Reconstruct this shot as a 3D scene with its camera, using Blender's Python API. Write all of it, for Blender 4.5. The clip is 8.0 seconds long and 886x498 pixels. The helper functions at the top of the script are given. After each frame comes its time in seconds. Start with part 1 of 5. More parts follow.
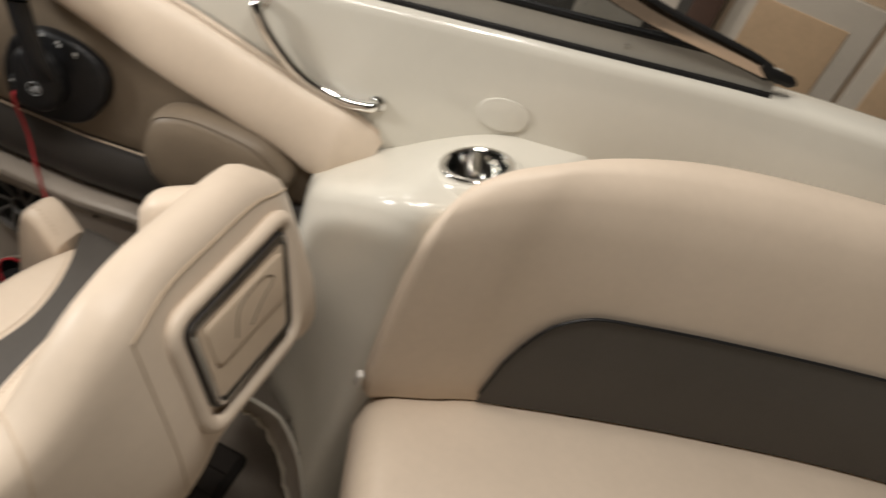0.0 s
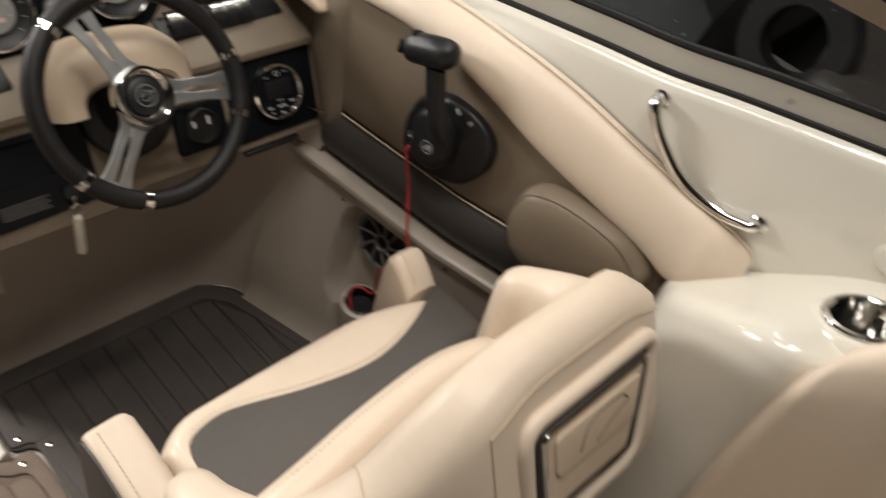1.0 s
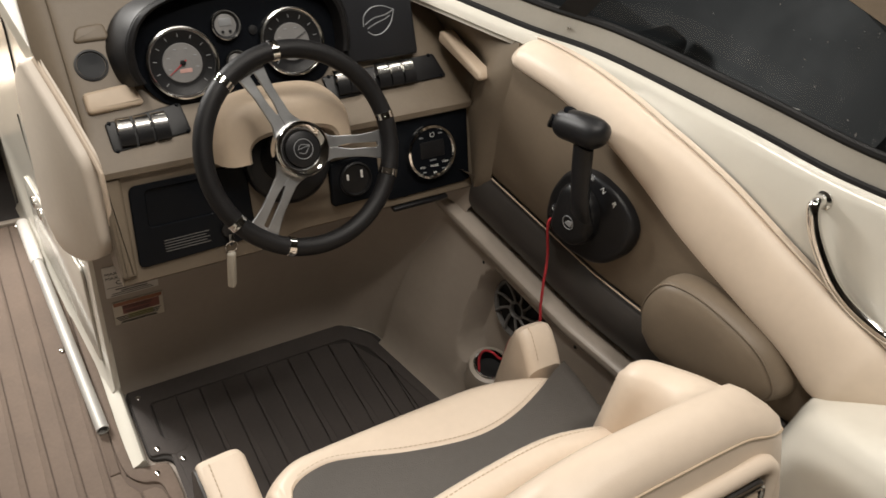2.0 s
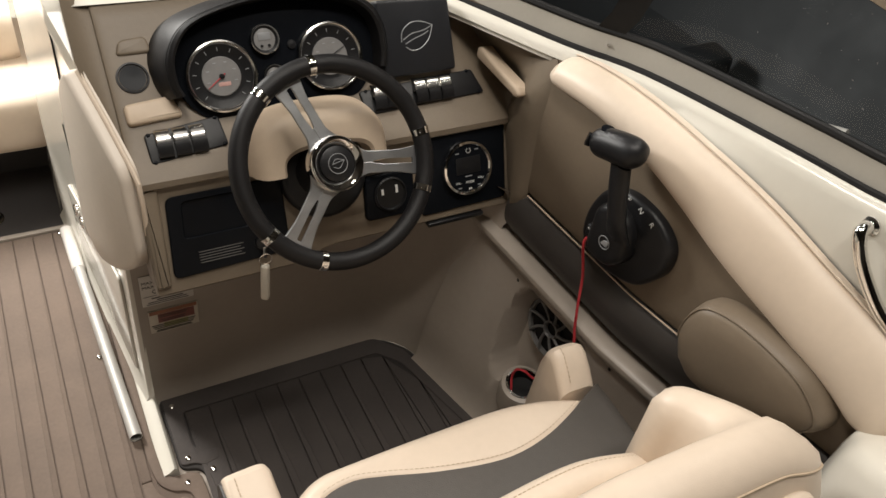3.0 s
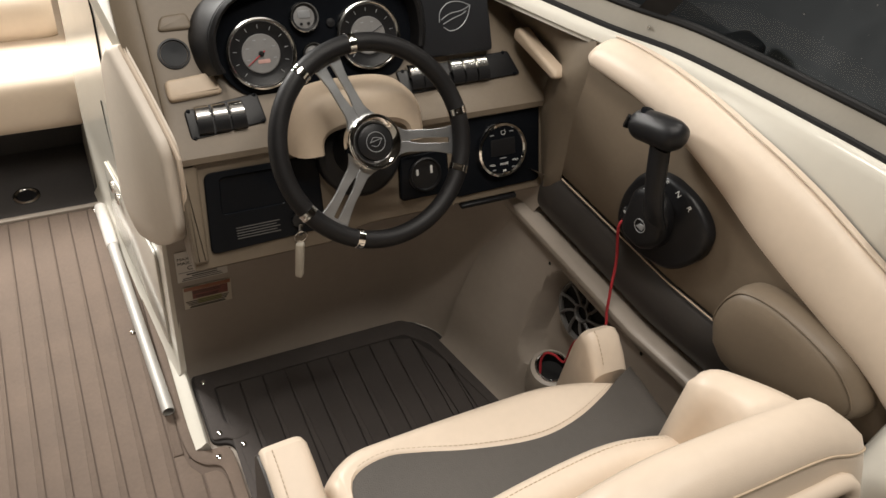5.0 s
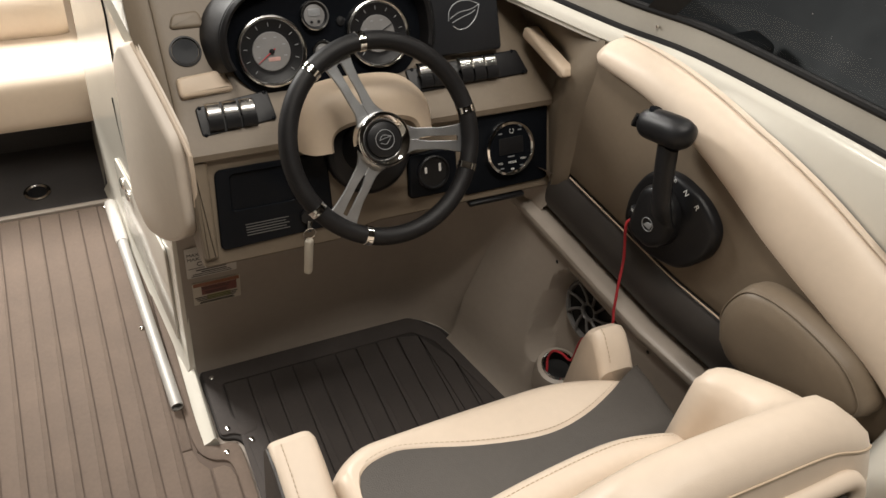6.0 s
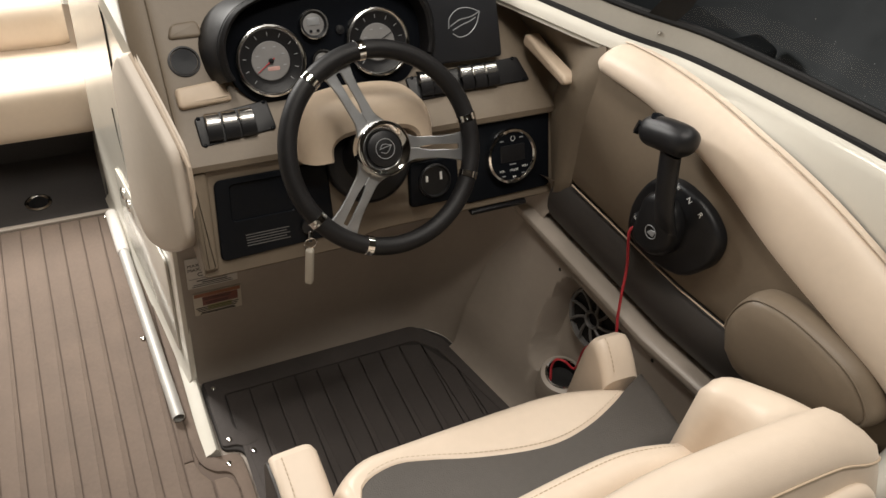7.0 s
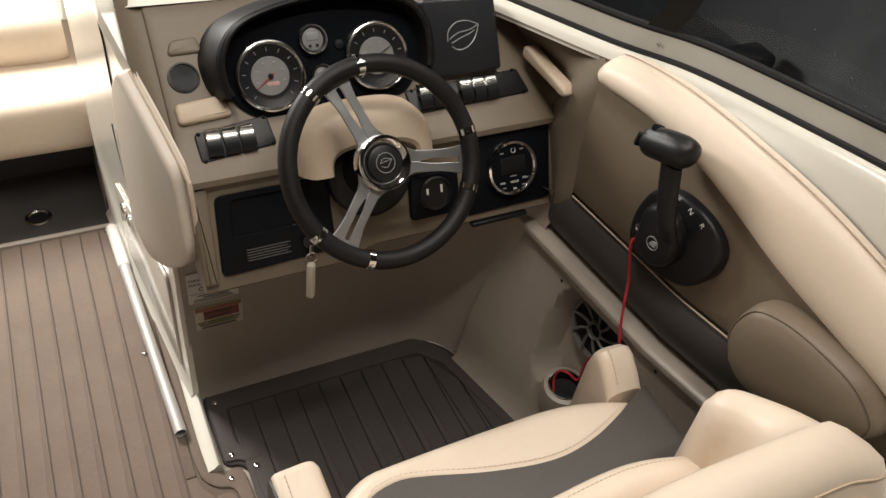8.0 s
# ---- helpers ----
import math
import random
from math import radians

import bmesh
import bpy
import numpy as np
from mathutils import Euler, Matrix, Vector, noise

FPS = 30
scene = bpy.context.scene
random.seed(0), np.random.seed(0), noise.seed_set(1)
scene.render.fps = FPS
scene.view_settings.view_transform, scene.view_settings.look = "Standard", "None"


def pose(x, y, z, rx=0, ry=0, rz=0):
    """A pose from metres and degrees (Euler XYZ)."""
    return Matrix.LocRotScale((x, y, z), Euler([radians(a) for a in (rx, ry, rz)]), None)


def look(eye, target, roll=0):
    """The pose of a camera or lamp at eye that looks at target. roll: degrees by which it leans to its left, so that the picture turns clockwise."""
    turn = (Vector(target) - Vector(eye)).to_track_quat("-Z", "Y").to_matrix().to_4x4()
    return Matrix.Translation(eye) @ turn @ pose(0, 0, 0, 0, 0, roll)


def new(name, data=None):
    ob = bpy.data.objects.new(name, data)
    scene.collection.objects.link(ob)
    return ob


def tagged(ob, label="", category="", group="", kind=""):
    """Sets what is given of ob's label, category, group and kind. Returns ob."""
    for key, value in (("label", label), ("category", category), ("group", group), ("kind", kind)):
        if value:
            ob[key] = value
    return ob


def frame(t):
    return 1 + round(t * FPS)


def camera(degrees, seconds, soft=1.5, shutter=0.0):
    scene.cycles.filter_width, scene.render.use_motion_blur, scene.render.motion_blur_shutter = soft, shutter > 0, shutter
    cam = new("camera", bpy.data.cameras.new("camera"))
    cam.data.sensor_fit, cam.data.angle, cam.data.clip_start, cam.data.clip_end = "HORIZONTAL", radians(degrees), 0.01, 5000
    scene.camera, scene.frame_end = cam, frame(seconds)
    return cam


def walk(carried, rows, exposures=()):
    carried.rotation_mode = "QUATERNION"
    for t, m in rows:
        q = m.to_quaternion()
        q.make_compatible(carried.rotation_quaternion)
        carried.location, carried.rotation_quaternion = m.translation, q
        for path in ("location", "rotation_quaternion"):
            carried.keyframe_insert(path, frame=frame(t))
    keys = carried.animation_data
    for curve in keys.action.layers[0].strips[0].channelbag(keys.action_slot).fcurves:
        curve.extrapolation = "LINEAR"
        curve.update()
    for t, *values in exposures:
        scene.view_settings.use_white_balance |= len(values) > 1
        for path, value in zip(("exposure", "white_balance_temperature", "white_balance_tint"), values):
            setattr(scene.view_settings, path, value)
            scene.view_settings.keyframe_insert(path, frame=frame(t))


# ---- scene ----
cam = camera(58.4, 8.0, shutter=0.5)
PATH = [
    (0, (-0.511, -1.349, 1.573), (0.997, -1.157, 0.273), 21.1),
    (0.5, (-0.546, -1.26, 1.541), (0.87, -0.802, 0.205), 19.6),
    (0.9, (-0.525, -1.228, 1.57), (0.722, -0.459, 0.209), 17.0),
    (1, (-0.507, -1.226, 1.565), (0.69, -0.382, 0.203), 15.7),
    (1.5, (-0.462, -1.225, 1.582), (0.536, -0.152, 0.221), 12.3),
    (2, (-0.446, -1.232, 1.595), (0.467, -0.067, 0.251), 11.3),
    (3.5, (-0.426, -1.221, 1.591), (0.389, 0.02, 0.251), 9.4),
    (4, (-0.43, -1.223, 1.586), (0.373, 0.017, 0.238), 9.3),
    (4.5, (-0.445, -1.222, 1.581), (0.346, 0.013, 0.221), 9.6),
    (6, (-0.463, -1.23, 1.584), (0.306, 0.012, 0.219), 9.7),
    (6.5, (-0.461, -1.226, 1.584), (0.297, 0.026, 0.221), 9.3),
    (7, (-0.454, -1.22, 1.582), (0.31, 0.035, 0.225), 9.0),
    (7.5, (-0.451, -1.214, 1.584), (0.32, 0.043, 0.233), 8.6),
    (8, (-0.452, -1.211, 1.587), (0.315, 0.057, 0.244), 8.3),
]
walk(cam, [(t, look(eye, target, roll)) for t, eye, target, roll in PATH])

# ---------------- world, lamps, exposure ----------------
world = bpy.data.worlds.new("showroom_air")
scene.world = world
world.use_nodes = True
world.node_tree.nodes["Background"].inputs[0].default_value = (1.0, 0.93, 0.84, 1)
world.node_tree.nodes["Background"].inputs[1].default_value = 0.004


def area_lamp(name, eye, target, sx, sy, watts, colour):
    d = bpy.data.lights.new(name, "AREA")
    d.shape, d.size, d.size_y, d.energy, d.color = "RECTANGLE", sx, sy, watts, colour
    ob = new(name, d)
    ob.matrix_world = look(eye, target)
    return ob


WARM = (1.0, 0.935, 0.85)
# All four lamps are unseen; the bow one hangs low to brighten its cushions.
area_lamp("unseen_lamp", (-1.05, 1.6, 1.75), (-0.9, 1.35, 0.3), 0.5, 0.9, 112, (1.0, 0.965, 0.91))
area_lamp("unseen_lamp", (-0.4, -0.45, 3.0), (-0.4, -0.45, 0), 0.4, 1.2, 29, WARM)
# Unseen lamp, its power raised to brighten the aft bench.
area_lamp("unseen_lamp", (0.4, -1.25, 3.3), (0.4, -1.25, 0), 1.2, 0.16, 33, WARM)
area_lamp("unseen_lamp", (1.45, 0.2, 3.0), (1.3, 0.15, 0), 0.25, 1.3, 16, WARM)
scene.view_settings.exposure = 0.0


# ---------------- materials ----------------
def mat(name, col, rough=0.5, metal=0.0, var=0.12, vscale=6.0, bump=0.0, bscale=400.0, coat=0.0, rvar=0.1, spec=0.5,
        dirt=0.0, dscale=2.5):
    """A surface with colour drift at two scales, uneven gloss and fine relief."""
    m = bpy.data.materials.new(name)
    m.use_nodes = True
    nt = m.node_tree
    b = nt.nodes["Principled BSDF"]
    b.inputs["Metallic"].default_value = metal
    b.inputs["Specular IOR Level"].default_value = spec
    b.inputs["Coat Weight"].default_value = coat
    b.inputs["Coat Roughness"].default_value = 0.08
    tc = nt.nodes.new("ShaderNodeTexCoord")
    n1 = nt.nodes.new("ShaderNodeTexNoise")
    n1.inputs["Scale"].default_value, n1.inputs["Detail"].default_value = vscale, 6
    nt.links.new(tc.outputs["Object"], n1.inputs["Vector"])
    n2 = nt.nodes.new("ShaderNodeTexNoise")
    n2.inputs["Scale"].default_value, n2.inputs["Detail"].default_value = vscale * 14, 3
    nt.links.new(tc.outputs["Object"], n2.inputs["Vector"])
    mix = nt.nodes.new("ShaderNodeMath")
    mix.operation = "MULTIPLY_ADD"
    nt.links.new(n2.outputs["Fac"], mix.inputs[0])
    mix.inputs[1].default_value = 0.4
    nt.links.new(n1.outputs["Fac"], mix.inputs[2])
    ramp = nt.nodes.new("ShaderNodeValToRGB")
    lo = [c * (1 - var) for c in col]
    hi = [min(1, c * (1 + var)) for c in col]
    ramp.color_ramp.elements[0].position, ramp.color_ramp.elements[1].position = 0.45, 0.95
    ramp.color_ramp.elements[0].color, ramp.color_ramp.elements[1].color = (*lo, 1), (*hi, 1)
    nt.links.new(mix.outputs[0], ramp.inputs[0])
    out = ramp.outputs[0]
    if dirt:
        n4 = nt.nodes.new("ShaderNodeTexNoise")
        n4.inputs["Scale"].default_value, n4.inputs["Detail"].default_value = dscale, 9
        n4.inputs["Roughness"].default_value = 0.7
        nt.links.new(tc.outputs["Object"], n4.inputs["Vector"])
        r4 = nt.nodes.new("ShaderNodeMapRange")
        r4.inputs[1].default_value, r4.inputs[2].default_value, r4.inputs[4].default_value = 0.5, 0.75, dirt
        nt.links.new(n4.outputs["Fac"], r4.inputs[0])
        mx = nt.nodes.new("ShaderNodeMixRGB")
        mx.inputs[2].default_value = (*[c * 0.55 for c in col], 1)
        nt.links.new(r4.outputs[0], mx.inputs[0])
        nt.links.new(out, mx.inputs[1])
        out = mx.outputs[0]
    nt.links.new(out, b.inputs["Base Color"])
    rr = nt.nodes.new("ShaderNodeMapRange")
    rr.inputs[3].default_value, rr.inputs[4].default_value = max(0.02, rough - rvar), min(1, rough + rvar)
    nt.links.new(n1.outputs["Fac"], rr.inputs[0])
    nt.links.new(rr.outputs[0], b.inputs["Roughness"])
    if bump:
        v = nt.nodes.new("ShaderNodeTexVoronoi")
        v.inputs["Scale"].default_value = bscale
        nt.links.new(tc.outputs["Object"], v.inputs["Vector"])
        n3 = nt.nodes.new("ShaderNodeTexNoise")
        n3.inputs["Scale"].default_value = bscale * 0.08
        nt.links.new(tc.outputs["Object"], n3.inputs["Vector"])
        ad = nt.nodes.new("ShaderNodeMath")
        ad.operation = "ADD"
        nt.links.new(v.outputs["Distance"], ad.inputs[0])
        nt.links.new(n3.outputs["Fac"], ad.inputs[1])
        bp = nt.nodes.new("ShaderNodeBump")
        bp.inputs["Strength"].default_value, bp.inputs["Distance"].default_value = bump, 0.0008
        nt.links.new(ad.outputs[0], bp.inputs["Height"])
        nt.links.new(bp.outputs[0], b.inputs["Normal"])
    return m


CREAM = mat("cream_vinyl", (0.645, 0.54, 0.435), 0.42, var=0.05, vscale=5, bump=0.1, bscale=700, spec=0.4)
TAN = mat("tan_vinyl", (0.165, 0.129, 0.092), 0.5, var=0.08, vscale=7, bump=0.15, bscale=600, spec=0.4)
DASHTAN = mat("tan_dash_skin", (0.170, 0.136, 0.099), 0.48, var=0.08, vscale=8, bump=0.2, bscale=500, spec=0.4)
GREYV = mat("charcoal_vinyl", (0.075, 0.067, 0.06), 0.5, var=0.1, vscale=8, bump=0.35, bscale=600, spec=0.4)
GREYB = mat("dark_grey_bolster_vinyl", (0.045, 0.040, 0.037), 0.48, var=0.1, vscale=8, bump=0.2, bscale=600, spec=0.45)
GEL = mat("white_gelcoat", (0.63, 0.6, 0.53), 0.2, var=0.03, vscale=3, coat=0.4, rvar=0.05)
LINER = mat("beige_liner_gelcoat", (0.345, 0.30, 0.257), 0.36, var=0.06, vscale=4, bump=0.12, bscale=300, dirt=0.25)
BLACKP = mat("black_plastic", (0.010, 0.010, 0.011), 0.38, var=0.2, vscale=12, bump=0.15, bscale=900, spec=0.3)
BLACKG = mat("gloss_black_panel", (0.006, 0.007, 0.009), 0.24, var=0.15, vscale=10, rvar=0.05, spec=0.06)
BLACKL = mat("black_stitched_leather", (0.008, 0.0075, 0.008), 0.5, var=0.25, vscale=20, bump=0.3, bscale=520, spec=0.3)
RUBBER = mat("black_rubber", (0.010, 0.0095, 0.0095), 0.6, var=0.2, vscale=10, spec=0.25)
SHINY = mat("bright_chrome_cap", (0.88, 0.87, 0.85), 0.2, 1.0, var=0.03, rvar=0.05)
# Bow floor colour, darkened for the shadow that lies on it.
BOWDK = mat("shaded_bow_mat", (0.042, 0.038, 0.037), 0.8, var=0.2, vscale=9, bump=0.5, bscale=900)
CHROME = mat("chrome", (0.78, 0.77, 0.75), 0.08, 1.0, var=0.03, rvar=0.04)
BRUSHED = mat("brushed_aluminium", (0.50, 0.51, 0.52), 0.38, 1.0, var=0.1, vscale=30, rvar=0.08)
SATIN = mat("satin_aluminium_tube", (0.40, 0.385, 0.36), 0.55, 0.35, var=0.08, vscale=14)
FRAMEG = mat("taupe_painted_aluminium", (0.36, 0.335, 0.29), 0.4, var=0.05, vscale=10)
BRONZE = mat("polished_rail", (0.5, 0.43, 0.37), 0.12, 1.0, var=0.1, vscale=12)
MATBR = mat("taupe_woven_mat", (0.142, 0.105, 0.082), 0.85, var=0.14, vscale=9, bump=0.7, bscale=900, dirt=0.2)
MATDK = mat("charcoal_woven_mat", (0.058, 0.049, 0.045), 0.85, var=0.16, vscale=9, bump=0.7, bscale=900)
GROOVE = mat("mat_groove", (0.108, 0.079, 0.062), 0.9, var=0.12, vscale=20)
GROOVED = mat("dark_mat_groove", (0.03, 0.026, 0.024), 0.9, var=0.12, vscale=20)
WHITEP = mat("white_print", (0.75, 0.75, 0.73), 0.5, var=0.03)
FACE = mat("gauge_face", (0.2, 0.197, 0.195), 0.4, var=0.1, vscale=40)
BEZEL = mat("dull_chrome_bezel", (0.5, 0.5, 0.49), 0.16, 1.0, var=0.06, rvar=0.05)
BLACKG2 = mat("satin_black_cover", (0.010, 0.011, 0.014), 0.42, var=0.15, vscale=10, rvar=0.05)
THREAD = mat("tan_thread", (0.47, 0.37, 0.265), 0.7, var=0.1, vscale=40)
PALEV = mat("pale_vinyl", (0.66, 0.59, 0.51), 0.42, var=0.05, vscale=5, bump=0.1, bscale=700, spec=0.4)
CREAMD = mat("warm_cream_pad", (0.56, 0.45, 0.34), 0.45, var=0.06, vscale=6, bump=0.25, bscale=700, spec=0.4)
REDFADE = mat("faded_red_print", (0.5, 0.3, 0.27), 0.5, var=0.1, vscale=60)
FLOATM = mat("white_foam", (0.62, 0.58, 0.5), 0.7, var=0.08, vscale=20)
PAPER = mat("white_label", (0.6, 0.57, 0.53), 0.45, var=0.05, vscale=20)
PAPERY = mat("pale_label", (0.55, 0.5, 0.42), 0.45, var=0.06, vscale=20)
PRINTK = mat("black_print", (0.05, 0.045, 0.045), 0.6, var=0.1)
ORANGE = mat("orange_print", (0.27, 0.11, 0.06), 0.5, var=0.1, vscale=30)
LABELRED = mat("dull_red_print", (0.2, 0.075, 0.06), 0.5, var=0.1, vscale=30)
LABELGREEN = mat("olive_print", (0.3, 0.29, 0.13), 0.5, var=0.1, vscale=30)
SPKGREY = mat("grey_grille_plastic", (0.12, 0.115, 0.11), 0.4, var=0.1, vscale=20)
RED = mat("red_cord", (0.45, 0.03, 0.04), 0.5, var=0.15, vscale=60)
SILVER = mat("printed_silver", (0.3, 0.31, 0.32), 0.4, 0.3, var=0.05)
WOODP = mat("birch_plywood", (0.6, 0.42, 0.26), 0.55, var=0.12, vscale=3)
WOODP2 = mat("pale_timber", (0.5, 0.38, 0.26), 0.6, var=0.12, vscale=3)
POSTM = mat("dark_timber", (0.09, 0.05, 0.035), 0.6, var=0.15, vscale=5)
PAINTW = mat("off_white_trim", (0.62, 0.55, 0.46), 0.5, var=0.05)
WALLM = mat("pale_wall_paint", (0.22, 0.2, 0.175), 0.8, var=0.05, vscale=2, bump=0.2, bscale=120)
CONCRETE = mat("concrete", (0.15, 0.14, 0.13), 0.8, var=0.15, vscale=2, bump=0.3, bscale=60, dirt=0.3)
CARBLACK = mat("black_car_paint", (0.010, 0.011, 0.012), 0.5, var=0.1, spec=0.3)


def glass_mat():
    m = bpy.data.materials.new("tinted_window_glass")
    m.use_nodes = True
    nt = m.node_tree
    b = nt.nodes["Principled BSDF"]
    b.inputs["Base Color"].default_value = (0.47, 0.52, 0.54, 1)
    b.inputs["Roughness"].default_value = 0.02
    b.inputs["Transmission Weight"].default_value = 1.0
    b.inputs["IOR"].default_value = 1.1
    return m


GLASS = glass_mat()


# ---------------- mesh helpers ----------------
def link(name, bm, material, parent=None, label="", smooth=35):
    bmesh.ops.remove_doubles(bm, verts=bm.verts, dist=1e-5)
    bmesh.ops.recalc_face_normals(bm, faces=bm.faces)
    me = bpy.data.meshes.new(name)
    bm.to_mesh(me)
    bm.free()
    for m in (material if isinstance(material, (list, tuple)) else [material]):
        me.materials.append(m)
    if smooth:
        me.shade_smooth()
        me.set_sharp_from_angle(angle=radians(smooth))
    ob = new(name, me)
    if parent is not None:
        ob.parent = parent
    if label:
        ob["label"] = label
    return ob


def part(name, bm, material, parent, label="", smooth=35):
    return link(name, bm, material, parent, label, smooth)


def thing(name, label, category, group="", kind=""):
    return tagged(new(name), label, category, group, kind)


def spline(keys, n):
    """Points along a smooth curve through the keys."""
    k = [Vector(p) for p in keys]
    k = [2 * k[0] - k[1]] + k + [2 * k[-1] - k[-2]]
    out = []
    m = len(keys) - 1
    for i in range(n + 1):
        f = i / n * m
        j = min(int(f), m - 1)
        t = f - j
        a, b, c, d = k[j], k[j + 1], k[j + 2], k[j + 3]
        out.append(0.5 * ((2 * b) + (c - a) * t + (2 * a - 5 * b + 4 * c - d) * t * t + (3 * b - a - 3 * c + d) * t ** 3))
    return out


def loft(rows, closed=False, caps=False, bm=None):
    """A skin over rows of points."""
    bm = bm or bmesh.new()
    vs = [[bm.verts.new(p) for p in r] for r in rows]
    n = len(vs[0])
    for a, b in zip(vs, vs[1:]):
        for i in range(n if closed else n - 1):
            j = (i + 1) % n
            bm.faces.new((a[i], a[j], b[j], b[i]))
    if caps:
        bm.faces.new(vs[0])
        bm.faces.new(vs[-1])
    return bm


def basis(o, ux, uy):
    ux, uy = Vector(ux).normalized(), Vector(uy).normalized()
    n = ux.cross(uy).normalized()
    uy = n.cross(ux)
    return Matrix(((ux.x, uy.x, n.x, o[0]), (ux.y, uy.y, n.y, o[1]), (ux.z, uy.z, n.z, o[2]), (0, 0, 0, 1)))


def rounded(pts, r, seg=5):
    """A closed 2D outline with its corners rounded."""
    out = []
    n = len(pts)
    rs = r if isinstance(r, (list, tuple)) else [r] * n
    for i in range(n):
        a, b, c = Vector(pts[i - 1]), Vector(pts[i]), Vector(pts[(i + 1) % n])
        u, v = (a - b), (c - b)
        k = min(rs[i], u.length * 0.45, v.length * 0.45)
        p, q = b + u.normalized() * k, b + v.normalized() * k
        for s in range(seg + 1):
            t = s / seg
            out.append((1 - t) ** 2 * p + 2 * t * (1 - t) * b + t * t * q)
    return out


def inset2(pts, d):
    n = len(pts)
    area = sum(pts[i - 1].x * pts[i].y - pts[i].x * pts[i - 1].y for i in range(n))
    s = 1 if area > 0 else -1
    out = []
    for i in range(n):
        t = (pts[(i + 1) % n] - pts[i - 1])
        t = t.normalized() if t.length > 1e-9 else Vector((1, 0))
        out.append(pts[i] + Vector((-t.y, t.x)) * d * s)
    return out


def slab(pts, m, h0, h1, bev=0.003, bm=None, steps=3):
    """A plate with a 2D outline in the plane of m, from height h0 to h1, its upper edge rounded."""
    bm = bm or bmesh.new()
    pts = [Vector(p) for p in pts]
    rows = [[m @ Vector((p.x, p.y, h0)) for p in pts]]
    for k in range(steps + 1):
        a = k / steps * math.pi / 2
        q = inset2(pts, bev * (1 - math.cos(a)))
        rows.append([m @ Vector((p.x, p.y, h1 - bev + bev * math.sin(a))) for p in q])
    return loft(rows, closed=True, caps=True, bm=bm)


def rect(x0, y0, x1, y1, r=0.004, seg=4):
    return rounded([(x0, y0), (x1, y0), (x1, y1), (x0, y1)], r, seg)


def circle2(cx, cy, rx, ry=None, n=40):
    ry = ry or rx
    return [Vector((cx + rx * math.cos(i / n * 2 * math.pi), cy + ry * math.sin(i / n * 2 * math.pi))) for i in range(n)]


def lathe(profile, m, n=48, bm=None, caps=False):
    """profile: (radius, height) pairs round the z axis of m."""
    rows = [[m @ Vector((r * math.cos(i / n * 2 * math.pi), r * math.sin(i / n * 2 * math.pi), h)) for i in range(n)] for r, h in profile]
    return loft(rows, closed=True, caps=caps, bm=bm)


def tube(path, r, n=12, caps=True, bm=None, closed=False):
    path = [Vector(p) for p in path]
    rows = []
    up = Vector((0, 0, 1))
    m = len(path)
    t0 = (path[1] - path[0]).normalized()
    nrm = t0.cross(up)
    if nrm.length < 0.05:
        nrm = t0.cross(Vector((1, 0, 0)))
    nrm.normalize()
    for i in range(m):
        if closed:
            t = (path[(i + 1) % m] - path[i - 1]).normalized()
        else:
            t = (path[min(i + 1, m - 1)] - path[max(i - 1, 0)]).normalized()
        nrm = (nrm - t * nrm.dot(t)).normalized()
        b = t.cross(nrm)
        rr = r[i] if isinstance(r, (list, tuple)) else r
        rows.append([path[i] + (nrm * math.cos(k / n * 2 * math.pi) + b * math.sin(k / n * 2 * math.pi)) * rr for k in range(n)])
    if closed:
        rows.append(rows[0])
    return loft(rows, closed=True, caps=caps and not closed, bm=bm)


def dashed(path, r, on=0.0055, off=0.0025):
    """Short thread stitches along a line, in one mesh."""
    path = [Vector(p) for p in path]
    bm = bmesh.new()
    pts, left = [], 0.0
    for a, b in zip(path, path[1:]):
        d = (b - a).length
        s = left
        while s < d:
            pts.append((a.lerp(b, s / d), (b - a) / d))
            s += on + off
        left = s - d
    for p, t in pts:
        tube([p, p + t * on * 0.5, p + t * on], [r * 0.7, r, r * 0.7], 5, bm=bm)
    return bm


def box(x0, x1, y0, y1, z0, z1, bev=0.0, bm=None, m=None):
    bm = bm or bmesh.new()
    m = m or Matrix()
    b2 = bmesh.new()
    bmesh.ops.create_cube(b2, size=1)
    for v in b2.verts:
        v.co = Vector(((x0 + x1) / 2 + v.co.x * (x1 - x0), (y0 + y1) / 2 + v.co.y * (y1 - y0), (z0 + z1) / 2 + v.co.z * (z1 - z0)))
    if bev:
        bmesh.ops.bevel(b2, geom=b2.edges[:], offset=bev, segments=3, affect="EDGES", profile=0.5)
    idx = {}
    for v in b2.verts:
        idx[v] = bm.verts.new(m @ v.co)
    for f in b2.faces:
        bm.faces.new([idx[v] for v in f.verts])
    b2.free()
    return bm


def text_mesh(body, size, m, extrude=0.0003):
    c = bpy.data.curves.new("t", "FONT")
    c.body, c.size, c.extrude, c.align_x, c.align_y = body, size, extrude, "CENTER", "CENTER"
    ob = bpy.data.objects.new("t", c)
    me = bpy.data.meshes.new_from_object(ob)
    bm = bmesh.new()
    bm.from_mesh(me)
    bm.transform(m)
    bpy.data.objects.remove(ob)
    bpy.data.meshes.remove(me)
    return bm


# ---------------- the boat's shell ----------------
def side_x(y):
    """Inner face of the padded side panel."""
    return 0.455 - (0.09 if y > -0.55 else 0.2) * (y + 0.55)


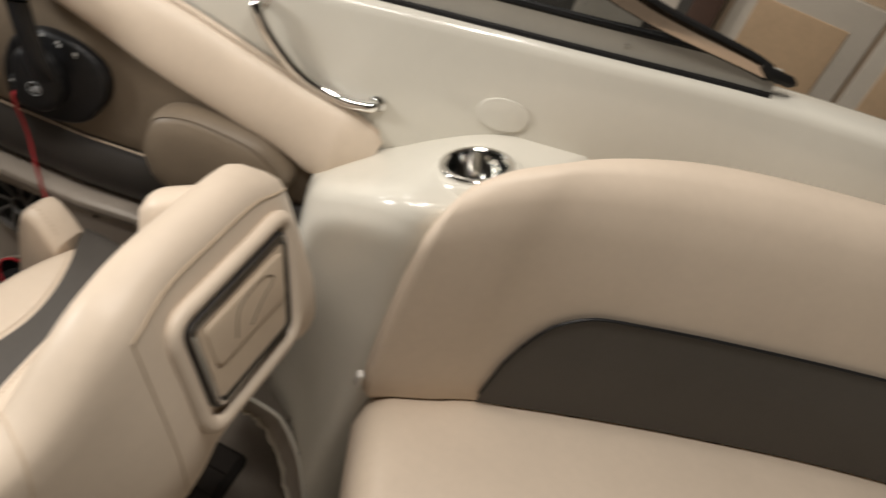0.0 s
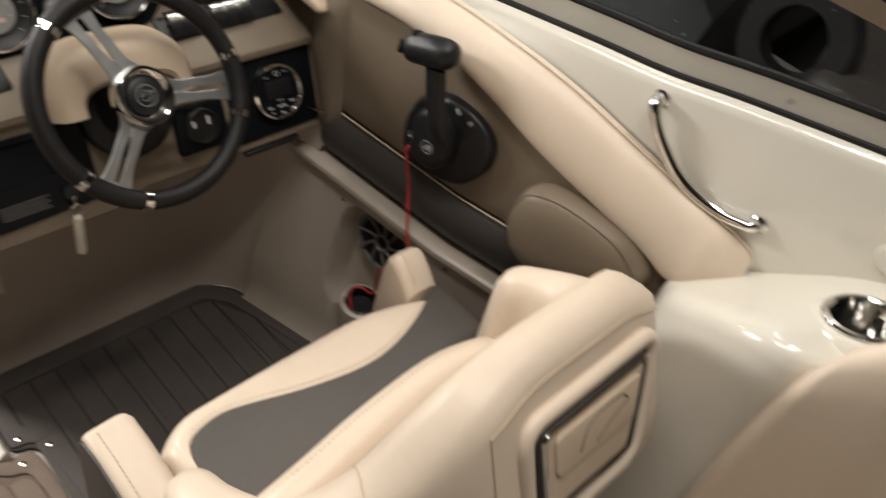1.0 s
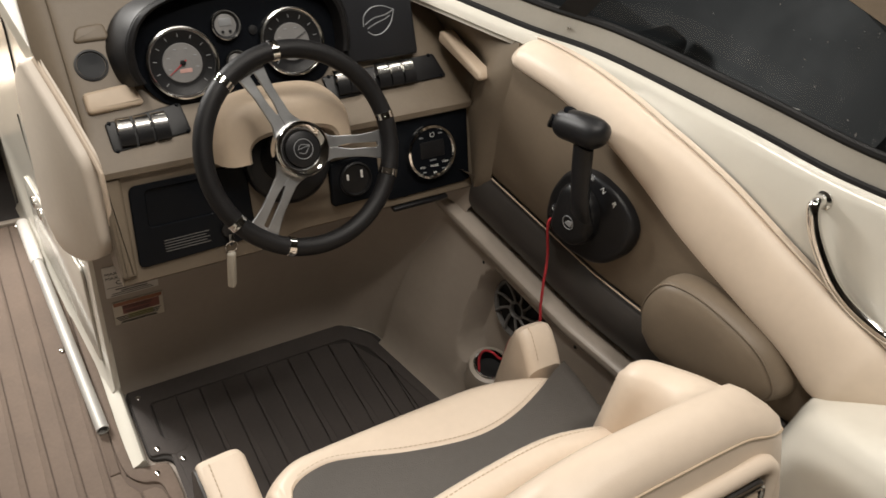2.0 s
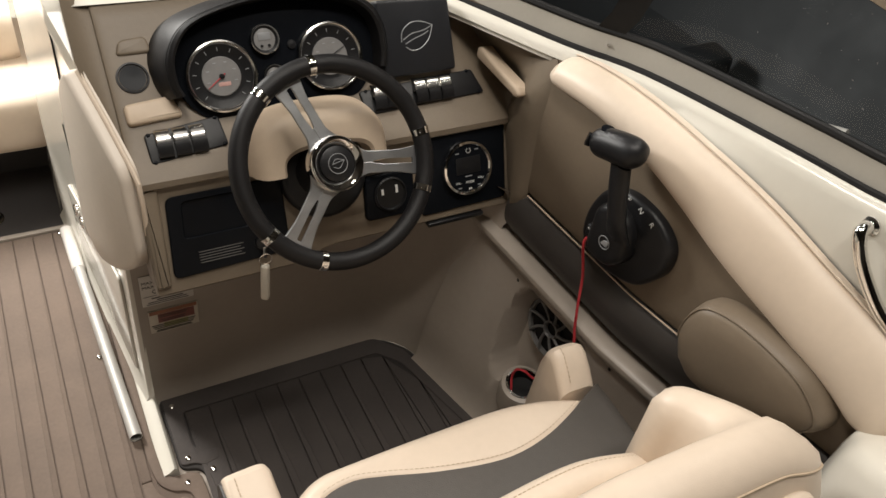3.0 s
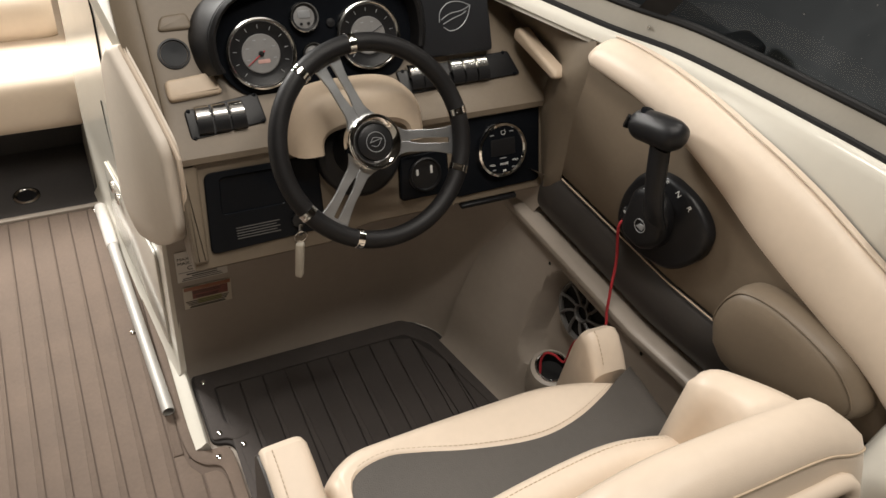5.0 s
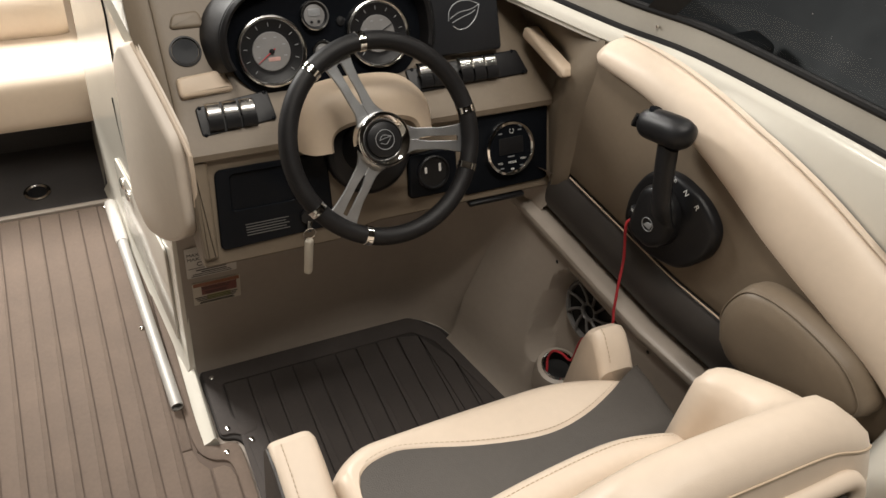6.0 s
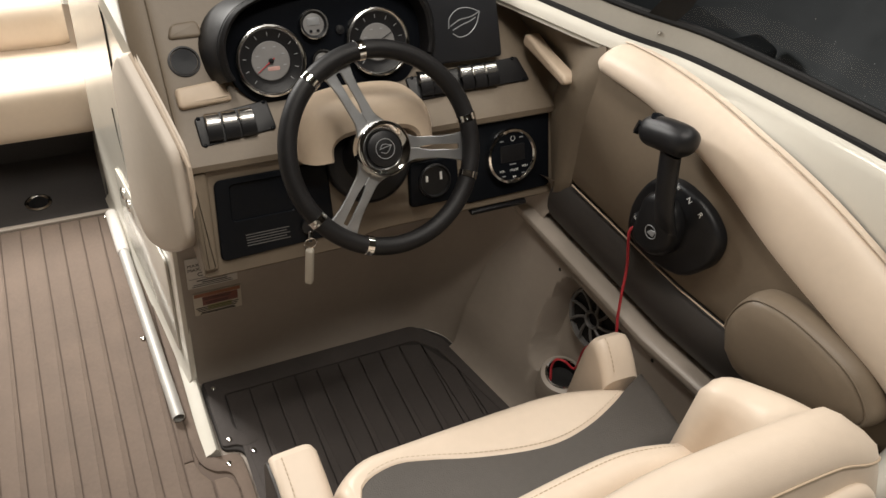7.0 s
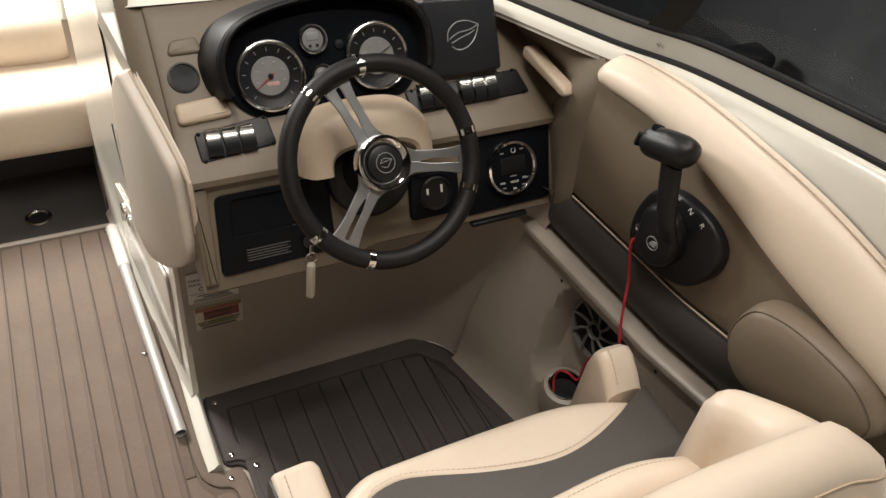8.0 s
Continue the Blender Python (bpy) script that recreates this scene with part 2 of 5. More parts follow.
RIM = [(2.35, -0.62, 0.85), (2.15, -0.44, 0.855), (1.8, -0.28, 0.865), (1.35, -0.13, 0.88), (0.9, 0.0, 0.89), (0.5, 0.14, 0.90), (0.2, 0.265, 0.91), (0.028, 0.34, 0.92), (-0.2, 0.435, 0.932), (-0.362, 0.492, 0.952), (-0.632, 0.542, 0.975), (-0.779, 0.567, 0.985), (-0.925, 0.605, 1.0),
       (-1.265, 0.70, 1.022), (-1.585, 0.80, 1.038), (-1.79, 0.845, 1.046), (-2.2, 0.93, 1.05), (-3.0, 1.02, 1.05)]
RIMC = [tuple(v) for v in spline(RIM, 170)]


def rim(y):
    """Place of the gunwale's inner top edge at y."""
    for (y0, x0, z0), (y1, x1, z1) in zip(RIMC, RIMC[1:]):
        if y <= y0 and y >= y1:
            f = (y0 - y) / (y0 - y1)
            return x0 + f * (x1 - x0), z0 + f * (z1 - z0)
    return (RIM[0][1:] if y > 0 else RIM[-1][1:])


def steps(a, b, n):
    return [a + (b - a) * i / n for i in range(n + 1)]


# floor
MID = -0.62


def port(p):
    """The same point on the other side of the boat's middle line."""
    return Vector((2 * MID - p.x, p.y, p.z))


edge = [Vector((rim(y)[0] - 0.03, y)) for y in steps(0.69, -2.98, 30)]
bm = slab(edge + [Vector((2 * MID - p.x, p.y)) for p in reversed(edge)], Matrix(), -0.06, -0.012, 0.002)
tagged(link("floor", bm, LINER), "beige gelcoat cockpit sole under snap-in mats", "floor", kind="structure")

aisle = thing("aisle_mat", "taupe woven snap-in floor mat with grooved plank lines", "mat")
part("backing", box(-1.33, -0.372, -2.4, 0.685, -0.011, -0.0035), GROOVE, aisle)
part("backing", box(-0.372, -0.283, -2.39, -0.214, -0.011, -0.0037), GROOVE, aisle)
PL = 0.0505
for i in range(18):
    x0 = -0.404 - PL * (i + 1)
    part("plank", slab(rect(x0 + 0.0015, -2.39, x0 + PL - 0.0015, 0.68, 0.001), Matrix(), -0.0035, 0.0005, 0.0012), MATBR, aisle)
for x0, top in ((-0.404, [(-0.356, -0.262), (-0.372, -0.238), (-0.381, -0.202), (-0.402, -0.202)]), (-0.3535, [(-0.3075, -0.30), (-0.314, -0.274), (-0.326, -0.263), (-0.3515, -0.262)])):
    part("plank", slab(rounded([(x0 + 0.0017, -2.39), (top[0][0], -2.39)] + top, 0.003), Matrix(), -0.0035, 0.0005, 0.002), MATBR, aisle)
outer_edge = [(-0.357, 0.68), (-0.357, 0.3), (-0.357, 0.0), (-0.357, -0.10), (-0.354, -0.17), (-0.346, -0.200), (-0.325, -0.208), (-0.300, -0.210), (-0.284, -0.222), (-0.279, -0.25), (-0.277, -0.36), (-0.277, -1.0), (-0.277, -2.39)]
inner_edge = [(-0.379, 0.68), (-0.379, 0.3), (-0.379, 0.0), (-0.379, -0.10), (-0.377, -0.17), (-0.368, -0.216), (-0.346, -0.243), (-0.322, -0.254), (-0.311, -0.268), (-0.307, -0.30), (-0.305, -0.37), (-0.305, -1.0), (-0.305, -2.39)]
ea, eb = [spline([(x, y, 0) for x, y in e], 96) for e in (outer_edge, inner_edge)]
part("border", loft([[a.lerp(b, f) + Vector((0, 0, z)) for f, z in ((-0.03, -0.011), (0.0, -0.001), (0.05, 0.0022), (0.13, 0.0034), (0.5, 0.0038), (0.86, 0.0032), (0.95, 0.0018), (1.0, -0.0035))] for a, b in zip(ea, eb)]), MATBR, aisle)
part("edge_band", slab(rounded([(-0.402, -0.2), (-0.402, 0.68), (-0.380, 0.68), (-0.380, -0.2)], 0.003), Matrix(), -0.0035, 0.0005, 0.003), MATBR, aisle)

foot = thing("footwell_mat", "charcoal woven snap-in footwell mat with plank grooves", "mat")
out = rounded([(-0.322, 0.006), (0.235, 0.006), (0.30, -0.06), (0.40, -0.42), (0.40, -1.0), (-0.272, -1.0), (-0.268, -0.25), (-0.276, -0.206), (-0.318, -0.196)], 0.02)
part("backing", slab(out, Matrix(), -0.011, -0.002, 0.003), GROOVED, foot)


def mat_top(x):
    return -0.053 if x < 0.21 else -0.053 - (x - 0.21) if x < 0.262 else -0.105 - (x - 0.262) * 3.4


for i in range(12):
    x0 = -0.274 + 0.0555 * i
    bot = -0.98
    if x0 > 0.34:
        break
    a, b = x0 + 0.0009, x0 + 0.0546
    part("plank", slab(rounded([(a, bot), (b, bot), (b, mat_top(b)), (a, mat_top(a))], 0.001, 2), Matrix(), -0.002, 0.002, 0.0014), MATDK, foot)
bm = slab(rounded([(-0.315, -0.001), (0.228, -0.001), (0.288, -0.066), (0.385, -0.42), (0.355, -0.42), (0.262, -0.1), (0.215, -0.05), (-0.278, -0.05), (-0.278, -0.148), (-0.264, -0.168), (-0.232, -0.172), (-0.232, -0.20), (-0.268, -0.206), (-0.285, -0.193), (-0.315, -0.19)], 0.01), Matrix(), -0.002, 0.003, 0.003)
part("border", bm, MATDK, foot)


def snap(x, y, z=0.003):
    ob = link("snap_fastener", lathe([(0.0001, 0.004), (0.003, 0.0036), (0.0058, 0.0022), (0.0066, 0.0), (0.0066, -0.003)], pose(x, y, z), 20), CHROME)
    return tagged(ob, "small domed chrome snap fastener in the floor mat", "fastener", "mat snaps")


for x, y in ((-0.297, -0.027), (-0.297, -0.176), (-0.254, -0.222), (-0.313, -0.235), (-0.4195, 0.183), (-0.436, 0.668)):
    snap(x, y)

# white curb of the console base, between the two mats
bm = loft([[Vector((x, y, z)) for x, z in ((-0.360, -0.012), (-0.358, 0.0), (-0.352, 0.006), (-0.342, 0.010), (-0.331, 0.022), (-0.326, 0.016), (-0.323, 0.0), (-0.321, -0.012))] for y in [-0.203, -0.2] + steps(-0.19, 0.7, 8)], caps=True)
tagged(link("base_trim", bm, GEL), "glossy white gelcoat curb at the console foot", "trim", kind="structure")


# ---------------- helm console ----------------
FA = basis((0, -0.1, 0.735), (1, 0, 0), (0, 0.42, 0.906))   # lower fascia
UP = basis((0, -0.1, 0.735), (1, 0, 0), (0, 0.743, 0.669))  # upper dash
GP = basis((0, -0.006, 0.855), (1, 0, 0), (0, 0.5, 0.87)) @ pose(-0.0095, 0.0007, 0) @ Matrix.Scale(0.979, 4)  # gauge faces


def wall_x(y):
    return -0.338 - 0.1 * max(0, y)


rows = []
for y in [0.0, 0.002, 0.006] + steps(0.02, 0.75, 12):
    x = wall_x(y) + (0.012 if y < 0.001 else 0.004 if y < 0.004 else 0)
    zt = 0.72 if y < 0.01 else min(0.93, 0.82 + 1.1 * y)
    rows.append([Vector((x - 0.012, y, 0.0)), Vector((x, y, 0.02)), Vector((x, y, 0.3)), Vector((x + 0.004, y, 0.56)), Vector((x + 0.005, y, zt)), Vector((x + 0.012, y, zt - 0.03))])
tagged(link("console_side_wall", loft(rows), GEL), "white gelcoat side of the helm console beside the aisle", "console wall", kind="structure")
prof = [(-0.09, 0.60), (-0.035, 0.57), (-0.012, 0.50), (-0.004, 0.3), (0.006, 0.06), (0.005, 0.02), (0.0, 0.0)]
rows = []
for y, z in prof:
    r = [Vector((x, y, z)) for x in steps(-0.33, 0.19, 6)]
    for k in range(1, 9):
        a = k / 8
        q = 0.13 + 0.1 * z
        r.append(Vector((0.19 + (0.125 + 0.2 * z) * math.sin(a * math.pi / 2), y - q * (1 - math.cos(a * math.pi / 2)), z)))
    rows.append(r)
tagged(link("kick_wall", loft(rows), LINER), "shaded beige gelcoat kick wall under the dash", "wall", kind="structure")

# hull side liner below the padded panel, with its ledge and the moulded speaker niche
def niche(y, z):
    """Depth of the moulded niche at a place of the liner."""
    a, b = abs((y + 0.413) / 0.120), abs((z - 0.298) / 0.166)
    d = (a ** 3.2 + b ** 3.2) ** (1 / 3.2)
    f = min(1, max(0, (1.0 - d) / 0.17))
    return 0.055 * f * f * (3 - 2 * f)


rows = []
for y in steps(-0.10, -1.05, 120):
    sx = side_x(y)
    lo = 0.31 + (-0.10 - y) * 0.26
    r = [Vector((lo - 0.02, y, 0.0)), Vector((lo - 0.004, y, 0.02)), Vector((lo + 0.003, y, 0.085))]
    for z in steps(0.15, 0.43, 30):
        f = (z - 0.15) / 0.28
        r.append(Vector((lo + 0.01 + f * (sx - 0.024 - lo - 0.01) + niche(y, z), y, z)))
    r += [Vector((sx + a, y, z)) for a, z in ((-0.022, 0.44), (-0.021, 0.450), (-0.027, 0.456), (-0.033, 0.464), (-0.036, 0.474), (-0.034, 0.482), (-0.028, 0.487), (-0.015, 0.489), (0.0, 0.490), (0.05, 0.491))]
    rows.append(r)
tagged(link("hull_side_liner", loft(rows), LINER), "beige gelcoat hull side liner with a ledge lip", "wall", kind="structure")
for y, z in ((-0.579, 0.447), (-0.292, 0.43)):
    ob = link("liner_screw", lathe([(0.0001, 0.002), (0.003, 0.0015), (0.0042, 0.0)], basis((side_x(y) - 0.024, y, z), (0, -1, 0), (0, 0, 1)), 14), BLACKP)
    tagged(ob, "small dark screw in the liner lip", "screw", "liner screws")

dash = thing("dashboard", "tan moulded dashboard with black instrument panels", "dashboard")
prof = [(-0.135, 0.535), (-0.172, 0.545), (-0.180, 0.556), (-0.1735, 0.574), (-0.1175, 0.694), (-0.114, 0.711), (-0.123, 0.72), (-0.121, 0.731), (-0.108, 0.741), (-0.08, 0.755), (-0.05, 0.780), (0.03, 0.852), (0.10, 0.915), (0.12, 0.93), (0.2, 0.94)]
face = [(-0.135, 0.535), (-0.172, 0.545), (-0.180, 0.556), (-0.1735, 0.574), (-0.1514, 0.6217), (-0.1219, 0.6852)] + prof[4:]
xs = [-0.306, -0.3045, -0.300, -0.285, -0.245, -0.205, -0.165, -0.125] + steps(-0.09, 0.33, 14)


def xr(y):
    return 0.45 - 0.55 * max(0, y + 0.06) - 0.027 * min(1, max(0, (-0.08 - y) / 0.03))


def chin(x):
    """How far the dash reaches down on the side of the storage cubby."""
    f = min(1, max(0, (0.02 - x) / 0.06))
    return 0.021 * f * f * (3 - 2 * f)


rows = []
for k, (y, z) in enumerate(face):
    low = 1 if k < 3 else 0.5 if k == 3 else 0
    rows.append([Vector((x, y - 0.42 * chin(x) * low + (0.008 if x < -0.305 else 0.003 if x < -0.303 else 0), z - 0.906 * chin(x) * low)) for x in xs] + [Vector((min(0.40, xr(y) - 0.01), y, z)), Vector((xr(y), y, z))])
bm = loft(rows)
bmesh.ops.delete(bm, geom=[f for f in bm.faces if -0.245 < f.calc_center_median().x < -0.125 and 0.6217 < f.calc_center_median().z < 0.6852], context="FACES")
part("skin", bm, DASHTAN, dash)
# raised cheeks left and right of the shelf
outer = [(0.452, -0.175, 0.536), (0.436, -0.213, 0.552), (0.428, -0.227, 0.575), (0.427, -0.229, 0.62), (0.427, -0.23, 0.75), (0.427, -0.23, 0.79), (0.427, -0.23, 0.83), (0.427, -0.229, 0.855), (0.428, -0.226, 0.885), (0.432, -0.215, 0.91), (0.436, -0.18, 0.924), (0.416, -0.09, 0.93), (0.366, 0.01, 0.93), (0.346, 0.05, 0.93), (0.29, 0.18, 0.92)]
rows = []
for f in (0, 0.08, 0.2, 0.45, 0.75, 0.92, 1.0, 1.06):
    r = []
    for (y, z), o in zip(prof, outer):
        a = Vector((xr(y), y, z))
        b = Vector(o)
        p = a.lerp(b, min(f, 1))
        p += Vector((-0.016, -0.002, 0.012)) * math.sin(min(f, 1) * math.pi)
        if f > 1:
            p += Vector((0.02, 0.012, -0.006))
        r.append(p)
    rows.append(r)
rows.append([Vector((max(p.x, rim(p.y)[0] - 0.012), p.y, rim(p.y)[1] - 0.012)) if p.z > 0.88 else p + Vector((0.03, 0.015, 0)) for p in rows[-1]])
part("cheek", loft(rows), DASHTAN, dash)
left = [(y, z) for y, z in prof if y > -0.11 and z > 0.73]
rows = []
for f in steps(0, 1, 5):
    rows.append([Vector((-0.306 - (0.012 + 0.24 * min(0.13, max(0, y + 0.1))) * f, y + 0.008 - 0.006 * f * f, z - 0.002 + 0.03 * f ** 2)) for y, z in left])
part("cheek", loft(rows), DASHTAN, dash)
part("end_panel", loft([[Vector((-0.306, y + 0.008 - 0.009 * (k < 3), z - 0.019 * (k < 3))) for k, (y, z) in enumerate(prof)], [Vector((-0.306, y + 0.11, z - 0.01)) for y, z in prof]]), DASHTAN, dash)

# dark panels of the fascia
rim_out = rounded([(-0.274, -0.192), (-0.06, -0.186), (-0.06, -0.045), (-0.264, -0.045)], 0.014, 5)
rim_in = rounded([(-0.243, -0.122), (-0.128, -0.122), (-0.128, -0.057), (-0.238, -0.057)], 0.008, 5)
deep = rounded([(-0.236, -0.116), (-0.135, -0.116), (-0.135, -0.063), (-0.232, -0.063)], 0.008, 5)
cub = part("cubby", loft([[FA @ Vector((p.x, p.y, h)) for p in o] for o, h in ((rim_out, 0.0), (rim_out, 0.003), (inset2(rim_out, 0.002), 0.005), (inset2(rim_in, -0.002), 0.005), (rim_in, 0.003), (deep, -0.075))], closed=True, caps=True), BLACKG, dash, "dark blue-black storage cubby")
for k in range(5):
    part("print_line", slab(rect(-0.225, -0.152 - 0.005 * k, -0.145 - 0.006 * (k % 2), -0.1505 - 0.005 * k, 0.0005, 1), FA, 0.0045, 0.0055, 0.0003), SPKGREY, cub)
for pts in ([(-0.304, -0.204), (-0.280, -0.204), (-0.272, -0.020), (-0.304, -0.020)],):
    part("fascia_frame", slab(rounded(pts, 0.006), FA, -0.006, 0.0085, 0.0075, steps=5), DASHTAN, dash, smooth=80)
part("stereo_panel", slab(rounded([(0.215, -0.183), (0.413, -0.180), (0.418, -0.018), (0.215, -0.018)], 0.012), FA, 0.0, 0.004, 0.003), BLACKG, dash)
part("under_tray", box(0.23, 0.36, -0.186, -0.11, 0.540, 0.550, 0.003), BLACKP, dash)
gp = part("gauge_panel", slab(rounded([(0.094, -0.165), (0.2, -0.165), (0.2, -0.075), (0.098, -0.078)], 0.01), FA, 0.0, 0.012, 0.004), BLACKG, dash)
part("trim_gauge", lathe([(0.034, 0.012), (0.034, 0.017), (0.031, 0.019), (0.028, 0.014), (0.0001, 0.014)], FA @ pose(0.147, -0.118, 0), 40), BLACKP, gp)
for u, h in ((-0.016, 0.012), (0.014, 0.016)):
    part("mark", slab(rect(0.147 + u - 0.0025, -0.118, 0.147 + u + 0.0025, -0.118 + h, 0.001, 2), FA, 0.0138, 0.0146, 0.0003), WHITEP, gp)

# media head unit
HU = FA @ pose(0.320, -0.099, 0) @ Matrix.Scale(1.07, 4) @ pose(-0.325, 0.102, 0)
st = part("head_unit", lathe([(0.052, 0.003), (0.053, 0.012), (0.051, 0.018), (0.047, 0.019), (0.044, 0.015)], HU @ pose(0.325, -0.102, 0), 56), CHROME, dash, "round chrome-ringed stereo head unit")
part("face", lathe([(0.0455, 0.012), (0.0445, 0.016), (0.0001, 0.0165)], HU @ pose(0.325, -0.102, 0), 48), BLACKG, st)
part("display", slab(rect(0.300, -0.112, 0.352, -0.080, 0.003), HU, 0.0162, 0.0172, 0.0005), BLACKP, st)
part("mark", text_mesh("MODE", 0.0062, HU @ pose(0.327, -0.1285, 0.0172)), WHITEP, st)
part("mark", text_mesh("VOL-", 0.0055, HU @ pose(0.302, -0.128, 0.0172)), WHITEP, st)
part("mark", text_mesh("VOL+", 0.0055, HU @ pose(0.351, -0.124, 0.0172)), WHITEP, st)
for u, v, w in ((0.305, -0.138, 0.007), (0.347, -0.137, 0.007), (0.303, -0.071, 0.008), (0.345, -0.068, 0.008), (0.325, -0.117, 0.014)):
    part("mark", slab(rect(u - w / 2, v - 0.001, u + w / 2, v + 0.001, 0.0004, 1), HU, 0.0164, 0.0174, 0.0003), SILVER, st)
part("mark", tube([HU @ Vector((0.327 + 0.0045 * math.cos(a), -0.068 + 0.0045 * math.sin(a), 0.0172)) for a in steps(2.0, 7.4, 14)], 0.0005, 6), WHITEP, st)
for du in (-0.003, 0.0008):
    b2 = bmesh.new()
    vs = [b2.verts.new(HU @ Vector((0.327 + du + x, -0.1415 + y, 0.0172))) for x, y in ((0, -0.0025), (0.0035, 0), (0, 0.0025))]
    b2.faces.new(vs)
    part("mark", b2, WHITEP, st, smooth=0)


# instrument pod
pod = thing("instrument_pod", "black leather-look hooded instrument pod with round gauges", "instrument cluster")
arch = [(-0.196, -0.034), (-0.204, -0.008), (-0.2, 0.035), (-0.165, 0.08), (-0.09, 0.105), (0.0, 0.115), (0.09, 0.108), (0.15, 0.088), (0.178, 0.05), (0.182, 0.0), (0.177, -0.03)]
A = [v.xy for v in spline([(u, v, 0) for u, v in arch], 60)]
cen = Vector((-0.015, 0.0))


def hood(sc, dz, up=0.0):
    return [GP @ Vector((cen.x + (p.x - cen.x) * sc, cen.y + (p.y - cen.y) * sc + up, dz)) for p in A]


part("visor", loft([hood(1.19, -0.10, -0.006), hood(1.17, -0.05), hood(1.12, -0.01), hood(1.07, 0.022), hood(1.03, 0.036), hood(1.0, 0.040), hood(0.975, 0.036), hood(0.965, 0.02), hood(0.96, -0.01)]), BLACKL, pod)
part("visor_seam", tube(hood(1.05, 0.0335), 0.0009, 6), BLACKP, pod)
part("fascia", slab(rounded([(-0.19, -0.045), (-0.155, -0.082), (0.135, -0.078), (0.175, -0.03), (0.18, 0.05), (0.14, 0.088), (0.0, 0.112), (-0.13, 0.095), (-0.2, 0.04)], 0.02), GP, -0.03, 0.0, 0.002), BLACKG, pod)


def gauge(u, v, r, needle, small=False):
    M = GP @ pose(u, v, 0)
    g = part("gauge", lathe([(r, 0.0), (r, 0.008), (r * 0.975, 0.0125), (r * 0.93, 0.0135), (r * 0.88, 0.011), (r * 0.86, 0.008)], M, 56), BEZEL, pod, "chrome-bezelled round gauge")
    part("dial", lathe([(r * 0.865, 0.0085), (r * 0.66, 0.004), (r * 0.60, 0.0035), (0.0001, 0.0035)], M, 48), BLACKP, g)
    part("dial_face", lathe([(r * (0.54 if not small else 0.8), 0.0040), (r * 0.52 if not small else r * 0.7, 0.0055), (0.0001, 0.0055)], M, 44), FACE, g)
    if small:
        part("display", slab(rect(-r * 0.42, -r * 0.05, r * 0.42, r * 0.45, 0.002), M, 0.0055, 0.0066, 0.0004), SILVER, g)
        for s in (-1, 1):
            part("button", lathe([(0.0028, 0.0055), (0.0025, 0.0078), (0.0001, 0.008)], M @ pose(s * r * 0.25, -r * 0.42, 0), 12), BLACKP, g)
        return
    for k in range(11):
        a = radians(225 - 27 * k)
        R1, R2 = r * 0.68, r * 0.79
        mm = M @ pose(0, 0, 0, 0, 0, math.degrees(a))
        part("tick", slab(rect(R1, -0.0006, R2, 0.0006, 0.0002, 1), mm, 0.0055, 0.0068, 0.0002), SILVER, g)
    for k in range(6):
        a = radians(200 - 44 * k)
        part("numeral_bar", slab(rect(-0.0028, -0.0011, 0.0028, 0.0011, 0.0004, 1), M @ pose(r * 0.4 * math.cos(a), r * 0.4 * math.sin(a), 0), 0.0055, 0.006, 0.0002), SILVER, g)
    part("emblem", slab(rect(-0.012, -0.011, 0.010, -0.004, 0.002, 2), M @ pose(0.004, -0.006, 0), 0.0055, 0.006, 0.0002), REDFADE, g)
    part("needle", slab(rounded([(-0.008, -0.0011), (r * 0.52, -0.0004), (r * 0.52, 0.0004), (-0.008, 0.0011)], 0.0002, 1), M @ pose(0, 0, 0, 0, 0, needle), 0.007, 0.0085, 0.0004), RED if needle > 180 else BLACKP, g)
    part("needle_hub", lathe([(0.005, 0.0055), (0.0045, 0.009), (0.0001, 0.0095)], M, 16), BLACKP, g)


gauge(-0.119, -0.010, 0.064, 215)
gauge(0.086, 0.0, 0.064, 28)
gauge(-0.032, 0.044, 0.027, 0, True)
gauge(-0.024, -0.022, 0.022, 0, True)
part("indicator_lamp", lathe([(0.008, 0.0), (0.008, 0.004), (0.0001, 0.005)], GP @ pose(0.017, 0.03, 0), 20), BLACKP, pod)

# display with a leaf emblem on its cover
scr = thing("display_screen", "black display cover with a silver leaf emblem", "screen")
TB = GP @ pose(0, 0, 0.0)
part("cover", slab(rounded([(0.19, -0.056), (0.345, -0.056), (0.343, 0.082), (0.188, 0.09)], 0.008), TB, -0.03, 0.012, 0.005), BLACKG2, scr)
leaf = [(-0.034, -0.008), (-0.03, 0.012), (-0.012, 0.026), (0.012, 0.027), (0.036, 0.018)]
leaf2 = [(-0.030, -0.004), (-0.01, 0.006), (0.016, 0.010), (0.036, 0.018)]
leaf3 = [(0.036, 0.018), (0.026, -0.006), (0.008, -0.022), (-0.012, -0.026), (-0.026, -0.018)]
leaf4 = [(-0.026, -0.012), (-0.006, -0.004), (0.014, 0.002), (0.026, 0.008)]
for c in (leaf, leaf2, leaf3, leaf4):
    part("emblem_stroke", tube(spline([tuple(TB @ Vector((0.266 + u, 0.016 + v, 0.0121))) for u, v in c], 20), 0.0011, 6), SILVER, scr)


